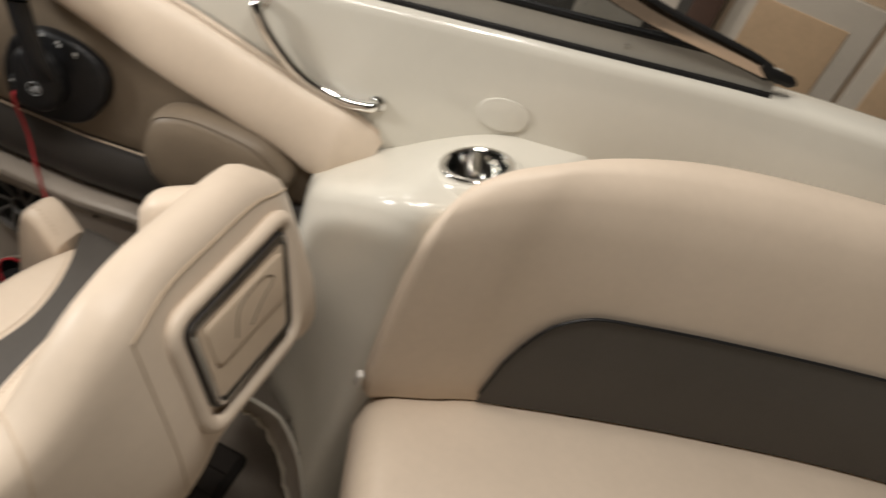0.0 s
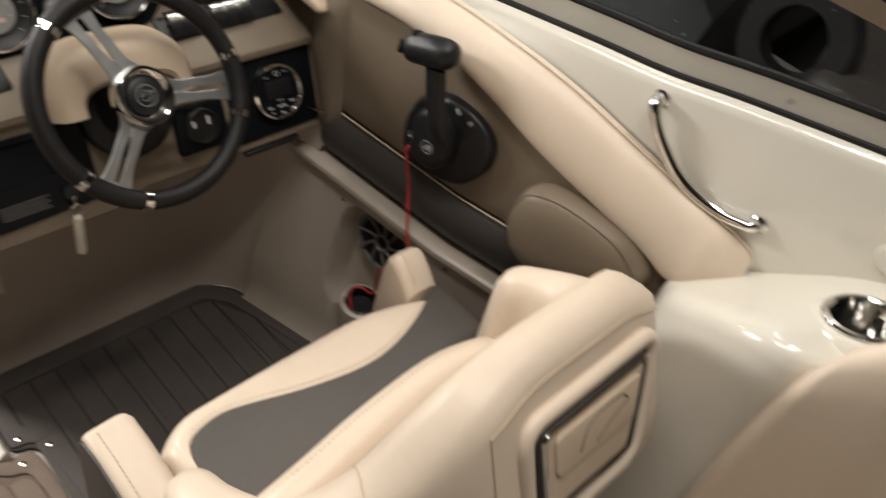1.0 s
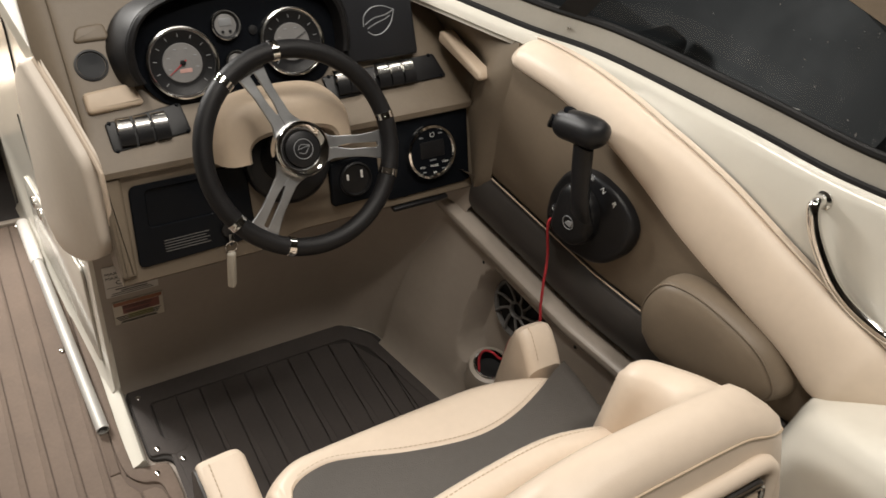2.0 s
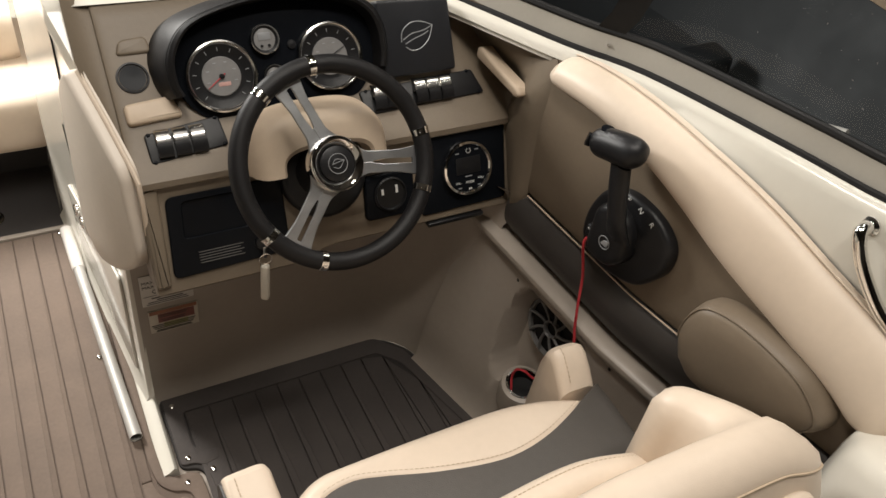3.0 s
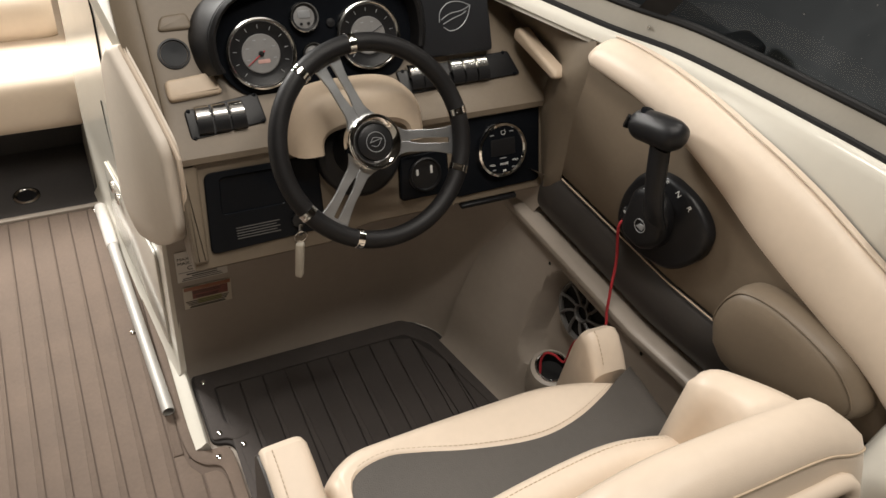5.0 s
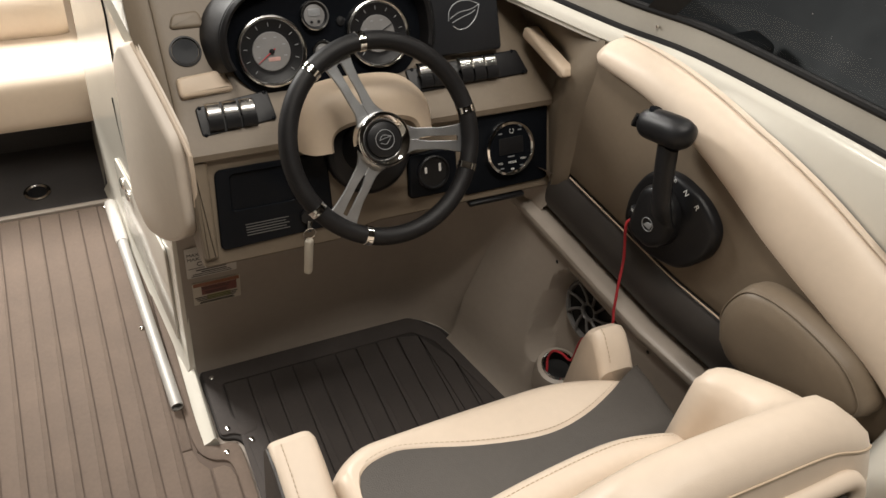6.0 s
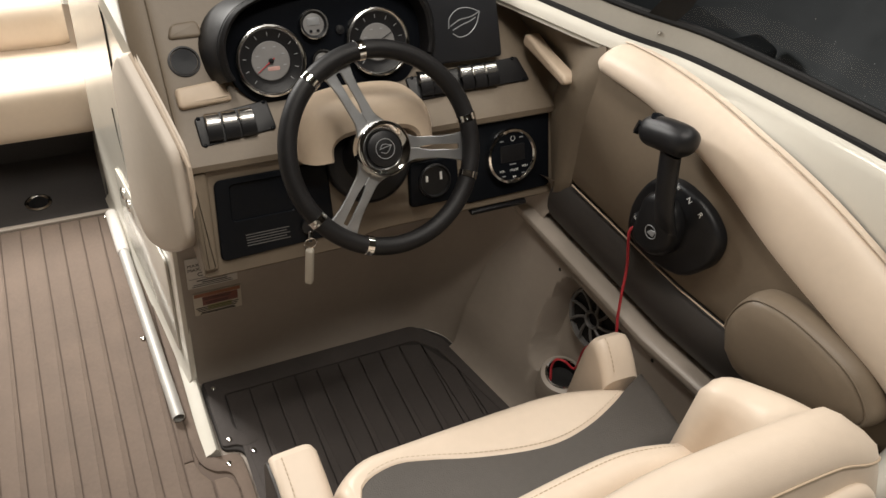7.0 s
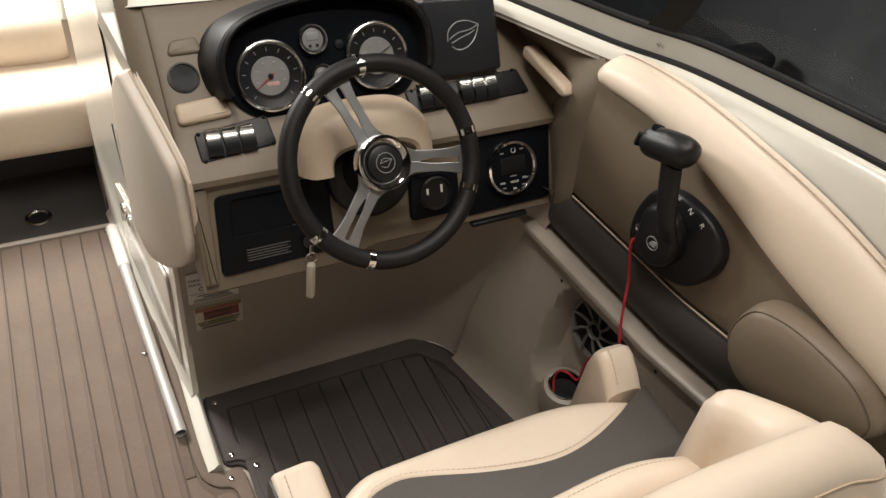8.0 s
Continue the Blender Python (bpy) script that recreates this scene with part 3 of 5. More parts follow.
# rocker switch panels
def rocker_panel(pts, sw, v):
    p = thing("switch_panel", "black switch panel with chrome-topped rocker switches", "switch panel", "rocker panels")
    part("plate", slab(rounded(pts, 0.006), UP, 0.0, 0.006, 0.002), BLACKP, p)
    for u in sw:
        M = UP @ pose(u, v, 0.006)
        w = 0.0125
        segs = [(-0.025, 0.0), (-0.024, 0.008), (-0.015, 0.014), (0.0, 0.0145)]
        r = part("rocker", loft([[M @ Vector((s * w, y, z)) for s in (-1, -0.92, 0.92, 1)] for y, z in segs]
                                + [[M @ Vector((s * w, 0.0, 0.0)) for s in (-1, -0.92, 0.92, 1)]]), BLACKP, p)
        arc = [(0.0, 0.0145), (0.006, 0.0155), (0.013, 0.0145), (0.019, 0.0115), (0.024, 0.006), (0.025, 0.0)]
        part("chrome_cap", loft([[M @ Vector((s * w, y, 0.0)) for y, z in arc] for s in (-1,)] + [[M @ Vector((s * w, y, z - (0.003 if abs(s) > 0.95 else 0))) for y, z in arc] for s in (-1, -0.85, 0, 0.85, 1)]
                                + [[M @ Vector((w, y, 0.0)) for y, z in arc]]), SHINY, r)
    for u, w in pts:
        c = Vector((sum(q[0] for q in pts) / 4, sum(q[1] for q in pts) / 4))
        d = Vector((u, w)).lerp(c, 0.1)
        part("screw", lathe([(0.0001, 0.0085), (0.0028, 0.008), (0.0036, 0.006)], UP @ pose(d.x, d.y, 0), 12), BLACKG, p)


rocker_panel([(-0.273, 0.066), (-0.271, 0.013), (-0.138, 0.027), (-0.145, 0.08)], (-0.245, -0.216, -0.187), 0.045)
rocker_panel([(0.122, 0.083), (0.127, 0.036), (0.385, 0.044), (0.368, 0.094)], (0.156, 0.183, 0.243, 0.271, 0.299), 0.066)

# padded inserts, cup hole and moulded bump
pd = thing("dash_pad", "small cream padded insert on the dash", "pad", "dash pads")
part("cushion", slab(rounded([(-0.294, 0.12), (-0.293, 0.083), (-0.200, 0.088), (-0.214, 0.126)], 0.01), UP, 0.0, 0.012, 0.007), CREAMD, pd)
pd = thing("dash_pad", "slim cream padded insert on the dash cheek", "pad", "dash pads")
CH = basis((0.395, -0.105, 0.83), (0.02, -0.16, -0.018), (0.1, -0.02, 0.9))
part("cushion", slab(rounded([(-0.075, -0.012), (0.06, -0.016), (0.07, -0.006), (0.06, 0.004), (-0.02, 0.007), (-0.068, 0.014), (-0.078, 0.008)], 0.008), CH, -0.02, 0.009, 0.006), CREAMD, pd)
hole = thing("dash_socket", "round hole in the dash, its dark depth a black disc", "socket")
part("ring", lathe([(0.027, 0.0), (0.0265, 0.003), (0.0235, 0.0035), (0.022, -0.002)], UP @ pose(-0.266, 0.166, 0.0), 36), BLACKP, hole)
# Flat black disc stands for the dark depth of the open hole.
part("cap", lathe([(0.022, 0.001), (0.0001, 0.0015)], UP @ pose(-0.266, 0.166, 0), 32), BLACKG, hole)
part("bump", slab(rounded([(-0.285, 0.205), (-0.225, 0.205), (-0.23, 0.235), (-0.275, 0.232)], 0.01), UP, -0.005, 0.005, 0.005), DASHTAN, dash)

# steering column shroud
col = thing("column_shroud", "cream hood over the steering column boot", "shroud")
NA = 40


def archrow(rx, ry, h, cyy=-0.03, cxx=0.018, drop=0.035):
    pts = [(cxx + rx, cyy - drop)] + [(cxx + rx * math.copysign(abs(math.cos(a)) ** 0.62, math.cos(a)), cyy + ry * math.sin(a) ** 0.62) for a in steps(0, math.pi, NA)] + [(cxx - rx, cyy - drop)]
    return [FA @ Vector((u, v, h)) for u, v in pts]


part("hood", loft([archrow(0.132, 0.116, 0.0, -0.03, 0.008, -0.006), archrow(0.129, 0.112, 0.02, -0.03, 0.010, -0.002), archrow(0.125, 0.106, 0.042, -0.03, 0.012, 0.002), archrow(0.118, 0.098, 0.054, -0.03, 0.014, 0.004), archrow(0.111, 0.088, 0.061, -0.03, 0.016, 0.005), archrow(0.102, 0.072, 0.064, -0.03, 0.018, 0.005), archrow(0.086, 0.046, 0.064, -0.03, 0.02, 0.005), archrow(0.081, 0.038, 0.058, -0.03, 0.02, 0.005), archrow(0.077, 0.034, 0.0, -0.03, 0.02, 0.005)]), CREAMD, col)
part("boot", slab(circle2(0.018, -0.05, 0.082, 0.085), FA, 0.0, 0.03, 0.012), BLACKP, col)
part("column", tube([FA @ Vector((0.01, -0.05, 0.0)), (0.0, -0.225, 0.788)], [0.05, 0.03], 24), BLACKP, col)

# ignition key with a float
key = thing("ignition_key", "ignition key with a white foam key float", "key")
K = FA @ Vector((-0.111, -0.158, 0.0))
part("switch", lathe([(0.014, 0.0), (0.013, 0.01), (0.0001, 0.012)], FA @ pose(-0.111, -0.158, 0.003), 20), BLACKP, key)
part("key_blade", slab(rect(-0.004, -0.028, 0.004, 0.0, 0.003), basis(K + Vector((0.0, -0.018, 0.002)), (1, 0, 0), (0.1, 0, 1)), 0, 0.002, 0.0005), CHROME, key)
part("key_ring", tube([K + Vector((0.012 * math.cos(a), -0.02, -0.028 + 0.012 * math.sin(a))) for a in steps(0, 2 * math.pi, 24)[:-1]], 0.001, 6, closed=True), CHROME, key)
part("key_float", slab(rect(-0.0075, -0.126, 0.0075, -0.04, 0.006), basis(K + Vector((-0.002, -0.022, 0.0)), (0.8, -0.6, 0), (0.06, 0, 1)), -0.006, 0.006, 0.004), FLOATM, key)

# labels on the kick wall
KW = basis((-0.267, -0.0078, 0.362), (1, 0, 0), (0, -0.04, 1)) @ Matrix.Scale(1.06, 4)
lb = thing("capacity_label", "white capacity label with black print", "label")
part("sheet", slab(rect(-0.048, -0.03, 0.05, 0.055, 0.002), KW, 0.0, 0.0012, 0.0003), PAPER, lb)
part("print", text_mesh("CE", 0.016, KW @ pose(-0.018, 0.008, 0.0014)), PRINTK, lb)
part("print", text_mesh("MAX.", 0.011, KW @ pose(-0.032, 0.035, 0.0014)), PRINTK, lb)
part("print", text_mesh("MAX.", 0.011, KW @ pose(-0.032, 0.023, 0.0014)), PRINTK, lb)
for u, v, w, h in ((0.0, 0.036, 0.008, 0.012), (0.014, 0.033, 0.005, 0.004), (0.0, 0.024, 0.006, 0.008), (0.016, 0.024, 0.009, 0.006), (0.01, 0.008, 0.02, 0.006), (0.0, -0.003, 0.09, 0.001), (0.0, -0.010, 0.06, 0.003), (0.005, -0.016, 0.05, 0.003), (0.0, -0.021, 0.075, 0.002), (0.0, -0.026, 0.08, 0.002)):
    part("print_bar", slab(rect(u - w / 2, v - h / 2, u + w / 2, v + h / 2, 0.0006, 1), KW, 0.0008, 0.0016, 0.0002), PRINTK, lb)
KW2 = basis((-0.2615, -0.0052, 0.277), (1, 0, 0), (0, -0.0167, 1)) @ Matrix.Diagonal((1.02, 0.62, 1, 1))
wl = thing("warning_label", "orange and red warning label with fine print", "label")
part("sheet", slab(rect(-0.048, -0.055, 0.052, 0.055, 0.002), KW2, 0.0, 0.0012, 0.0003), PAPERY, wl)
part("header", slab(rect(-0.046, 0.036, 0.05, 0.053, 0.001), KW2, 0.0008, 0.0018, 0.0003), ORANGE, wl)
part("red_field", slab(rect(-0.03, -0.008, 0.044, 0.034, 0.001), KW2, 0.0008, 0.0018, 0.0003), LABELRED, wl)
part("green_field", slab(rect(-0.02, -0.036, 0.03, -0.012, 0.001), KW2, 0.0008, 0.0018, 0.0003), LABELGREEN, wl)
for v, w in ((0.027, 0.06), (0.02, 0.055), (0.006, 0.05), (-0.001, 0.045), (-0.018, 0.09), (-0.026, 0.085), (-0.034, 0.08), (-0.043, 0.07), (-0.049, 0.075)):
    part("print_bar", slab(rect(-w / 2, v - 0.0012, w / 2, v + 0.0012, 0.0004, 1), KW2, 0.0014, 0.0024, 0.0002), PRINTK, wl)

# padded cap on the console's aisle side, and the white cap above it
sp = thing("console_side_pad", "cream padded panel on the aisle side of the console", "pad")
CP = basis((-0.312, -0.14, 0.0), (-0.28, 1, 0), (0, 0, 1))
part("cushion", slab(rounded([(0.0, 0.585), (0.05, 0.522), (0.12, 0.468), (0.2, 0.44), (0.25, 0.5), (0.225, 0.82), (0.182, 0.872), (0.09, 0.815), (0.02, 0.762)], [0.03, 0.03, 0.03, 0.03, 0.03, 0.03, 0.015, 0.05, 0.02]), CP @ Matrix.Scale(-1, 4, (0, 0, 1)), -0.02, 0.012, 0.009), PALEV, sp)
part("piping", tube([CP @ Vector((u, v, 0.011)) for u, v in ((0.0, 0.58), (-0.001, 0.70), (0.004, 0.745), (0.022, 0.764), (0.09, 0.816), (0.174, 0.868))], 0.0045, 8), CREAM, sp)
rows = []
for y, z in ((0.03, 0.85), (0.036, 0.862), (0.05, 0.875), (0.11, 0.928), (0.13, 0.938), (0.3, 0.95), (0.75, 0.95)):
    w = 0.004 + 0.03 * min(1, max(0, (y - 0.03) / 0.09))
    rows.append([Vector((-0.336, y + 0.004, z - 0.02)), Vector((-0.337, y, z)), Vector((-0.34, y, z + 0.003)), Vector((-0.34 - w, y, z + 0.003)), Vector((-0.343 - w, y + 0.003, z - 0.006)), Vector((-0.344 - w, y + 0.006, z - 0.03))])
tagged(link("console_cap", loft(rows, closed=True, caps=True), GEL), "white gelcoat cap of the helm console", "console", kind="structure")
rows = [[Vector((-0.34, y, 0.935)), Vector((0.3, y, 0.925))] for y in (0.12, 0.14, 0.75)]
tagged(link("console_top", loft(rows), GEL), "white gelcoat foredeck behind the dash", "deck", kind="structure")
dr = thing("console_door", "flush white storage door in the console side", "door")
part("leaf", slab(rounded([(0.06, 0.06), (0.06, 0.36), (0.3, 0.33), (0.5, 0.3), (0.5, 0.06)], 0.02), basis((-0.3405, 0.0, 0.0), (-0.1, 1, 0), (0, 0, 1)) @ Matrix.Scale(-1, 4, (0, 0, 1)), -0.002, 0.003, 0.002), GEL, dr)
for y in (0.36, 0.41):
    part("latch", lathe([(0.016, 0.0), (0.016, 0.006), (0.012, 0.009), (0.0001, 0.007)], basis((wall_x(y) - 0.004, y, 0.28), (0.1, -1, 0), (0, 0, 1)), 24), CHROME, dr)
cs = thing("console_seam", "dark joint line between two console panels", "joint")
for pts in (((0.32, 0.84), (0.30, 0.78), (0.305, 0.675)), ((0.40, 0.53), (0.39, 0.47), (0.37, 0.41), (0.35, 0.3))):
    part("strip", tube([Vector((wall_x(y) + 0.004, y, z)) for y, z in pts], 0.0028, 6), RUBBER, cs)


# ---------------- side panel, coaming pad, gunwale ----------------
PAD = [(-0.207, 0.880, 0.899), (-0.221, 0.876, 0.918), (-0.258, 0.876, 0.936), (-0.385, 0.88, 0.949), (-0.534, 0.855, 0.942), (-0.672, 0.795, 0.917), (-0.794, 0.755, 0.88), (-0.894, 0.722, 0.85),
       (-0.95, 0.695, 0.836), (-1.0, 0.71, 0.82), (-1.03, 0.74, 0.803), (-1.043, 0.765, 0.785)]


def pad_z(y):
    """Lower and upper edge of the coaming pad at y."""
    if y > PAD[0][0]:
        return PAD[0][1:]
    for a, b in zip(PAD, PAD[1:]):
        if a[0] >= y >= b[0]:
            f = (a[0] - y) / (a[0] - b[0])
            return a[1] + f * (b[1] - a[1]), a[2] + f * (b[2] - a[2])
    return PAD[-1][1:]


rows = []
for y in [-0.2165, -0.218, -0.222, -0.23] + steps(-0.25, -0.98, 30):
    sx = side_x(y) + (0.012 if y > -0.217 else 0.004 if y > -0.219 else 0)
    zt = pad_z(y)[0] + 0.012
    zb = 0.617
    rows.append([Vector((sx + 0.03, y, zb - 0.01)), Vector((sx + 0.004, y, zb)), Vector((sx, y, zb + 0.008))] + [Vector((sx - 0.003 * math.sin(k * math.pi / 8), y, zb + 0.008 + (zt - zb - 0.008) * k / 8)) for k in range(1, 9)] + [Vector((sx + 0.05, y, zt + 0.01))])
sp = thing("side_upholstery", "tan vinyl padded side upholstery behind the throttle", "upholstery")
part("cover", loft(rows), TAN, sp)
part("welt", tube([Vector((side_x(y) - 0.002, y, 0.614)) for y in steps(-0.235, -0.7, 20)], 0.0016, 6), CREAMD, sp)

rows = []
for y in steps(-0.172, -0.98, 44):
    sx = side_x(y)
    zb, zl = 0.616, 0.489
    r = []
    e = min(1, (-0.172 - y) / 0.03)
    k2 = 0.35 + 0.65 * math.sqrt(max(0, 1 - (1 - e) ** 2))
    for k in range(15):
        a = -math.pi / 2 + math.pi * k / 14
        c = max(0.0, math.cos(a)) ** 0.75
        r.append(Vector((sx + 0.035 - 0.05 * c * k2, y, (zb + zl) / 2 + (zb - zl) / 2 * math.sin(a))))
    rows.append(r)
bol = thing("side_bolster", "dark grey vinyl bolster along the hull side", "bolster")
part("roll", loft(rows, caps=True), GREYB, bol)
part("welt", tube([Vector((side_x(y) + 0.012, y, 0.4935)) for y in steps(-0.19, -0.95, 30)], 0.0022, 6), BLACKP, bol)

rows = []
for y, zl, zt in spline(PAD, 90):
    sx = side_x(y)
    r = []
    th = 0.05 * math.sqrt(max(0.02, min(1, (y + 1.05) / 0.07, (-0.200 - y) / 0.04)))
    for k in range(17):
        a = -math.pi / 2 + math.pi * 1.02 * k / 16
        c = max(0, math.cos(a)) ** 0.7
        s = math.sin(a)
        r.append(Vector((sx + 0.03 + 0.012 * s - th * c, y, (zl + zt) / 2 + (zt - zl) / 2 * s)))
    rows.append(r)
pad = thing("coaming_pad", "smooth cream vinyl coaming pad with a piped seam", "pad")
part("cushion", loft(rows, caps=True), CREAM, pad)
part("piping", tube([r[-2] + Vector((-0.003, 0, 0.003)) for r in rows[6:-6]], 0.0018, 8), CREAM, pad)

el = thing("elbow_pad", "tan vinyl elbow pad with a stitched seam", "pad")
ctr = Vector((-0.80, 0.672))
ol = [Vector(p) for p in ((-0.69, 0.615), (-0.672, 0.665), (-0.678, 0.715), (-0.70, 0.748), (-0.755, 0.762), (-0.83, 0.755), (-0.885, 0.738), (-0.925, 0.70), (-0.918, 0.662), (-0.87, 0.632), (-0.80, 0.60), (-0.73, 0.59))]
ol3 = [v.xy for v in spline([(p.x, p.y, 0) for p in ol + [ol[0]]], 60)][:-1]
rows = []
for f, d in ((1.0, -0.03), (1.0, 0.0), (1.01, 0.02), (0.985, 0.036), (0.94, 0.047), (0.85, 0.055), (0.6, 0.061), (0.25, 0.063)):
    rows.append([Vector((side_x((ctr + (p - ctr) * f).x) - d, (ctr + (p - ctr) * f).x, (ctr + (p - ctr) * f).y)) for p in ol3])
part("cushion", loft(rows, closed=True, caps=True), TAN, el)
part("seam", tube([p + Vector((-0.0012, 0, 0.0008)) for p in rows[4][4:44]], 0.0013, 6), TAN, el)

# gunwale: inner wall, rounded rim, deck, hull side down to the keel
rows = []
for y in steps(2.34, -3.0, 160):
    rx, rz = rim(y)
    if y > -0.2:
        bx, bz = rx - 0.004, rz - 0.03
        low = Vector((bx + 0.02, y, bz - 0.01))
    else:
        f = min(1, (-0.2 - y) / 0.12)
        bx = max(side_x(y) + 0.04, rx - 0.05) if y > -0.95 else rx - 0.05
        bx = (rx - 0.004) * (1 - f) + min(bx, rx - 0.004) * f
        bz = pad_z(y)[1] - 0.03 if y > -0.95 else 0.79
        low = Vector((bx + 0.01, y, bz - 0.05))
    n = min(1, (2.4 - y) / 0.4)
    rows.append([low, Vector((bx, y, bz)), Vector((bx + (rx - bx) * 0.5, y, bz + (rz - bz) * 0.55)), Vector((rx - 0.007, y, rz - 0.020)), Vector((rx - 0.003, y, rz - 0.010)), Vector((rx + 0.004, y, rz - 0.003)), Vector((rx + 0.012, y, rz)),
                 Vector((rx + 0.022, y, rz + 0.002)), Vector((rx + 0.06 * n, y, rz + 0.004)), Vector((rx + 0.085 * n, y, rz - 0.004)), Vector((rx + 0.10 * n, y, rz - 0.05)), Vector((rx + 0.10 * n, y, rz - 0.45)), Vector((rx + 0.02 * n, y, rz - 1.2)), Vector((MID + 0.02, y, -0.89))])
tagged(link("gunwale", loft(rows), GEL, smooth=60), "glossy off-white gelcoat gunwale and hull side of the boat", "gunwale", kind="structure")
tagged(link("port_gunwale", loft([[port(p) for p in r[1:]] for r in rows]), GEL, smooth=60), "glossy off-white gelcoat gunwale on the port side", "gunwale", kind="structure")
for side, name in ((0, "port_inner_liner"), (1, "bow_inner_liner")):
    rr = []
    for y in (steps(2.3, -2.98, 50) if side == 0 else steps(2.3, 0.76, 16)):
        rx, rz = rim(y)
        r = [Vector((max(MID + 0.01, rx - 0.08), y, -0.02)), Vector((max(MID + 0.01, rx - 0.03), y, 0.3)), Vector((rx - 0.008, y, rz - 0.02))]
        rr.append([port(p) for p in r] if side == 0 else r)
    tagged(link(name, loft(rr), GEL), "white gelcoat inner liner of the boat", "wall", kind="structure")
pg = thing("deck_plug", "faint oval plug moulded into the gunwale wall", "plug")
part("disc", slab(circle2(0, 0, 0.045, 0.028), basis((rim(-1.215)[0] - 0.0338, -1.215, 0.895), (0.28, -0.96, 0), (0.2, 0.06, 1)), -0.01, 0.0006, 0.0006), GEL, pg)

# chrome grab rail
gr = thing("grab_rail", "curved chrome grab rail on the gunwale wall", "grab rail")
RP = [(0.572, -0.795, 0.956), (0.545, -0.797, 0.957), (0.537, -0.802, 0.95), (0.538, -0.818, 0.925), (0.543, -0.843, 0.897), (0.549, -0.878, 0.868), (0.557, -0.917, 0.85), (0.567, -0.966, 0.842), (0.574, -1.003, 0.846), (0.58, -1.013, 0.848), (0.6, -1.016, 0.849)]
part("bar", tube(spline(RP, 60), 0.0098, 16), CHROME, gr)
for p in (RP[0], RP[-1]):
    part("foot", lathe([(0.0145, -0.01), (0.0145, 0.004), (0.011, 0.007)], basis((p[0] - 0.006, p[1], p[2]), (0, 1, 0), (0, 0, -1)), 20), CHROME, gr)

# windscreen side: gaskets, frame, glass, top rail
ws = thing("windscreen", "taupe-framed side windscreen with black gaskets and glass", "windscreen")


def rimline(dx, dz, y0=0.6, y1=-1.6, n=60):
    return [Vector((rim(y)[0] + dx, y, rim(y)[1] + dz)) for y in steps(y0, y1, n)]


part("gasket", tube(rimline(0.020, 0.002), 0.0065, 8), RUBBER, ws)
a, b = rimline(0.024, 0.003), rimline(0.034, 0.042)
part("bottom_frame", loft([a, b, [p + Vector((0.012, 0, 0.001)) for p in b], [p + Vector((0.012, 0, 0)) for p in a]]), FRAMEG, ws)
part("gasket", tube(rimline(0.038, 0.046, 0.6, -1.5), 0.007, 8), RUBBER, ws)
TOP = [(0.6, 0.12, 1.36), (0.2, 0.25, 1.33), (-0.2, 0.40, 1.29), (-0.5, 0.475, 1.26), (-0.68, 0.518, 1.235), (-0.79, 0.552, 1.212), (-0.88, 0.582, 1.197), (-1.015, 0.632, 1.178), (-1.16, 0.684, 1.152), (-1.27, 0.722, 1.124), (-1.38, 0.758, 1.098), (-1.53, 0.81, 1.074), (-1.58, 0.825, 1.066)]
tp = [Vector((x, y, z)) for y, x, z in spline([(t[0], t[1], t[2]) for t in TOP], 70)]
part("pane", loft([[Vector((rim(p.y)[0] + 0.041, p.y, rim(p.y)[1] + 0.044)) for p in tp[:-6]], tp[:-6]]), GLASS, ws).visible_shadow = False
up = Vector((0, 0, 1))
inb = Vector((-0.94, -0.34, 0))
tap = [0.42 + 0.58 * min(1, (len(tp) - 1 - i) / 26) for i in range(len(tp))]
part("top_rail", loft([[p + inb * a * k + up * z * k for p, k in zip(tp, tap)] for a, z in ((0.012, 0.0), (0.014, 0.03), (0.006, 0.040), (-0.004, 0.040), (-0.01, 0.03), (-0.01, 0.0))], closed=False), BRONZE, ws, "polished metal top rail")
part("rail_gasket", tube([p - inb * 0.002 + up * 0.042 * k for p, k in zip(tp, tap)], 0.007, 8), RUBBER, ws)
part("rail_gasket", tube([p + inb * 0.003 - up * 0.001 for p in tp], 0.003, 8), RUBBER, ws)
part("rail_foot", tube([tp[-4] + up * 0.018, tp[-1] + up * 0.010, tp[-1] + Vector((0.016, -0.04, 0.004)), tp[-1] + Vector((0.020, -0.05, 0.003))], [0.009, 0.011, 0.010, 0.004], 12), RUBBER, ws)
part("post", loft([[Vector((rim(y)[0] + 0.034, y, rim(y)[1] + 0.046)), Vector((rim(y)[0] + 0.03, y - 0.03, rim(y)[1] + 0.09)), Vector((rim(y)[0] + 0.02, y - 0.12, 1.28))] for y in (-0.235, -0.26, -0.285)]), RUBBER, ws)
for y in (-0.27, -0.95, -1.35):
    part("frame_screw", lathe([(0.0001, 0.0012), (0.0025, 0.001), (0.0032, -0.002)], basis((rim(y)[0] + 0.026, y, rim(y)[1] + 0.024), (0.3, -1, 0), (0.15, 0, 1)), 12), CHROME, ws)

rng = random.Random(4)
bm = bmesh.new()
for k in range(150):
    i = rng.randrange(8, 62)
    p = tp[i]
    q = Vector((rim(p.y)[0] + 0.041, p.y, rim(p.y)[1] + 0.044)).lerp(p, rng.random() ** 0.8) + Vector((-0.0012, 0, 0))
    s = 0.0004 + 0.0009 * rng.random() ** 2
    a = rng.random() * 3
    l = 1 + 2.5 * rng.random() ** 3
    v1, v2 = Vector((0.3 * math.cos(a), -math.cos(a), math.sin(a))) * s * l, Vector((-0.3 * math.sin(a), math.sin(a), math.cos(a))) * s
    bm.faces.new([bm.verts.new(q + v) for v in (v1, v2, -v1, -v2)])
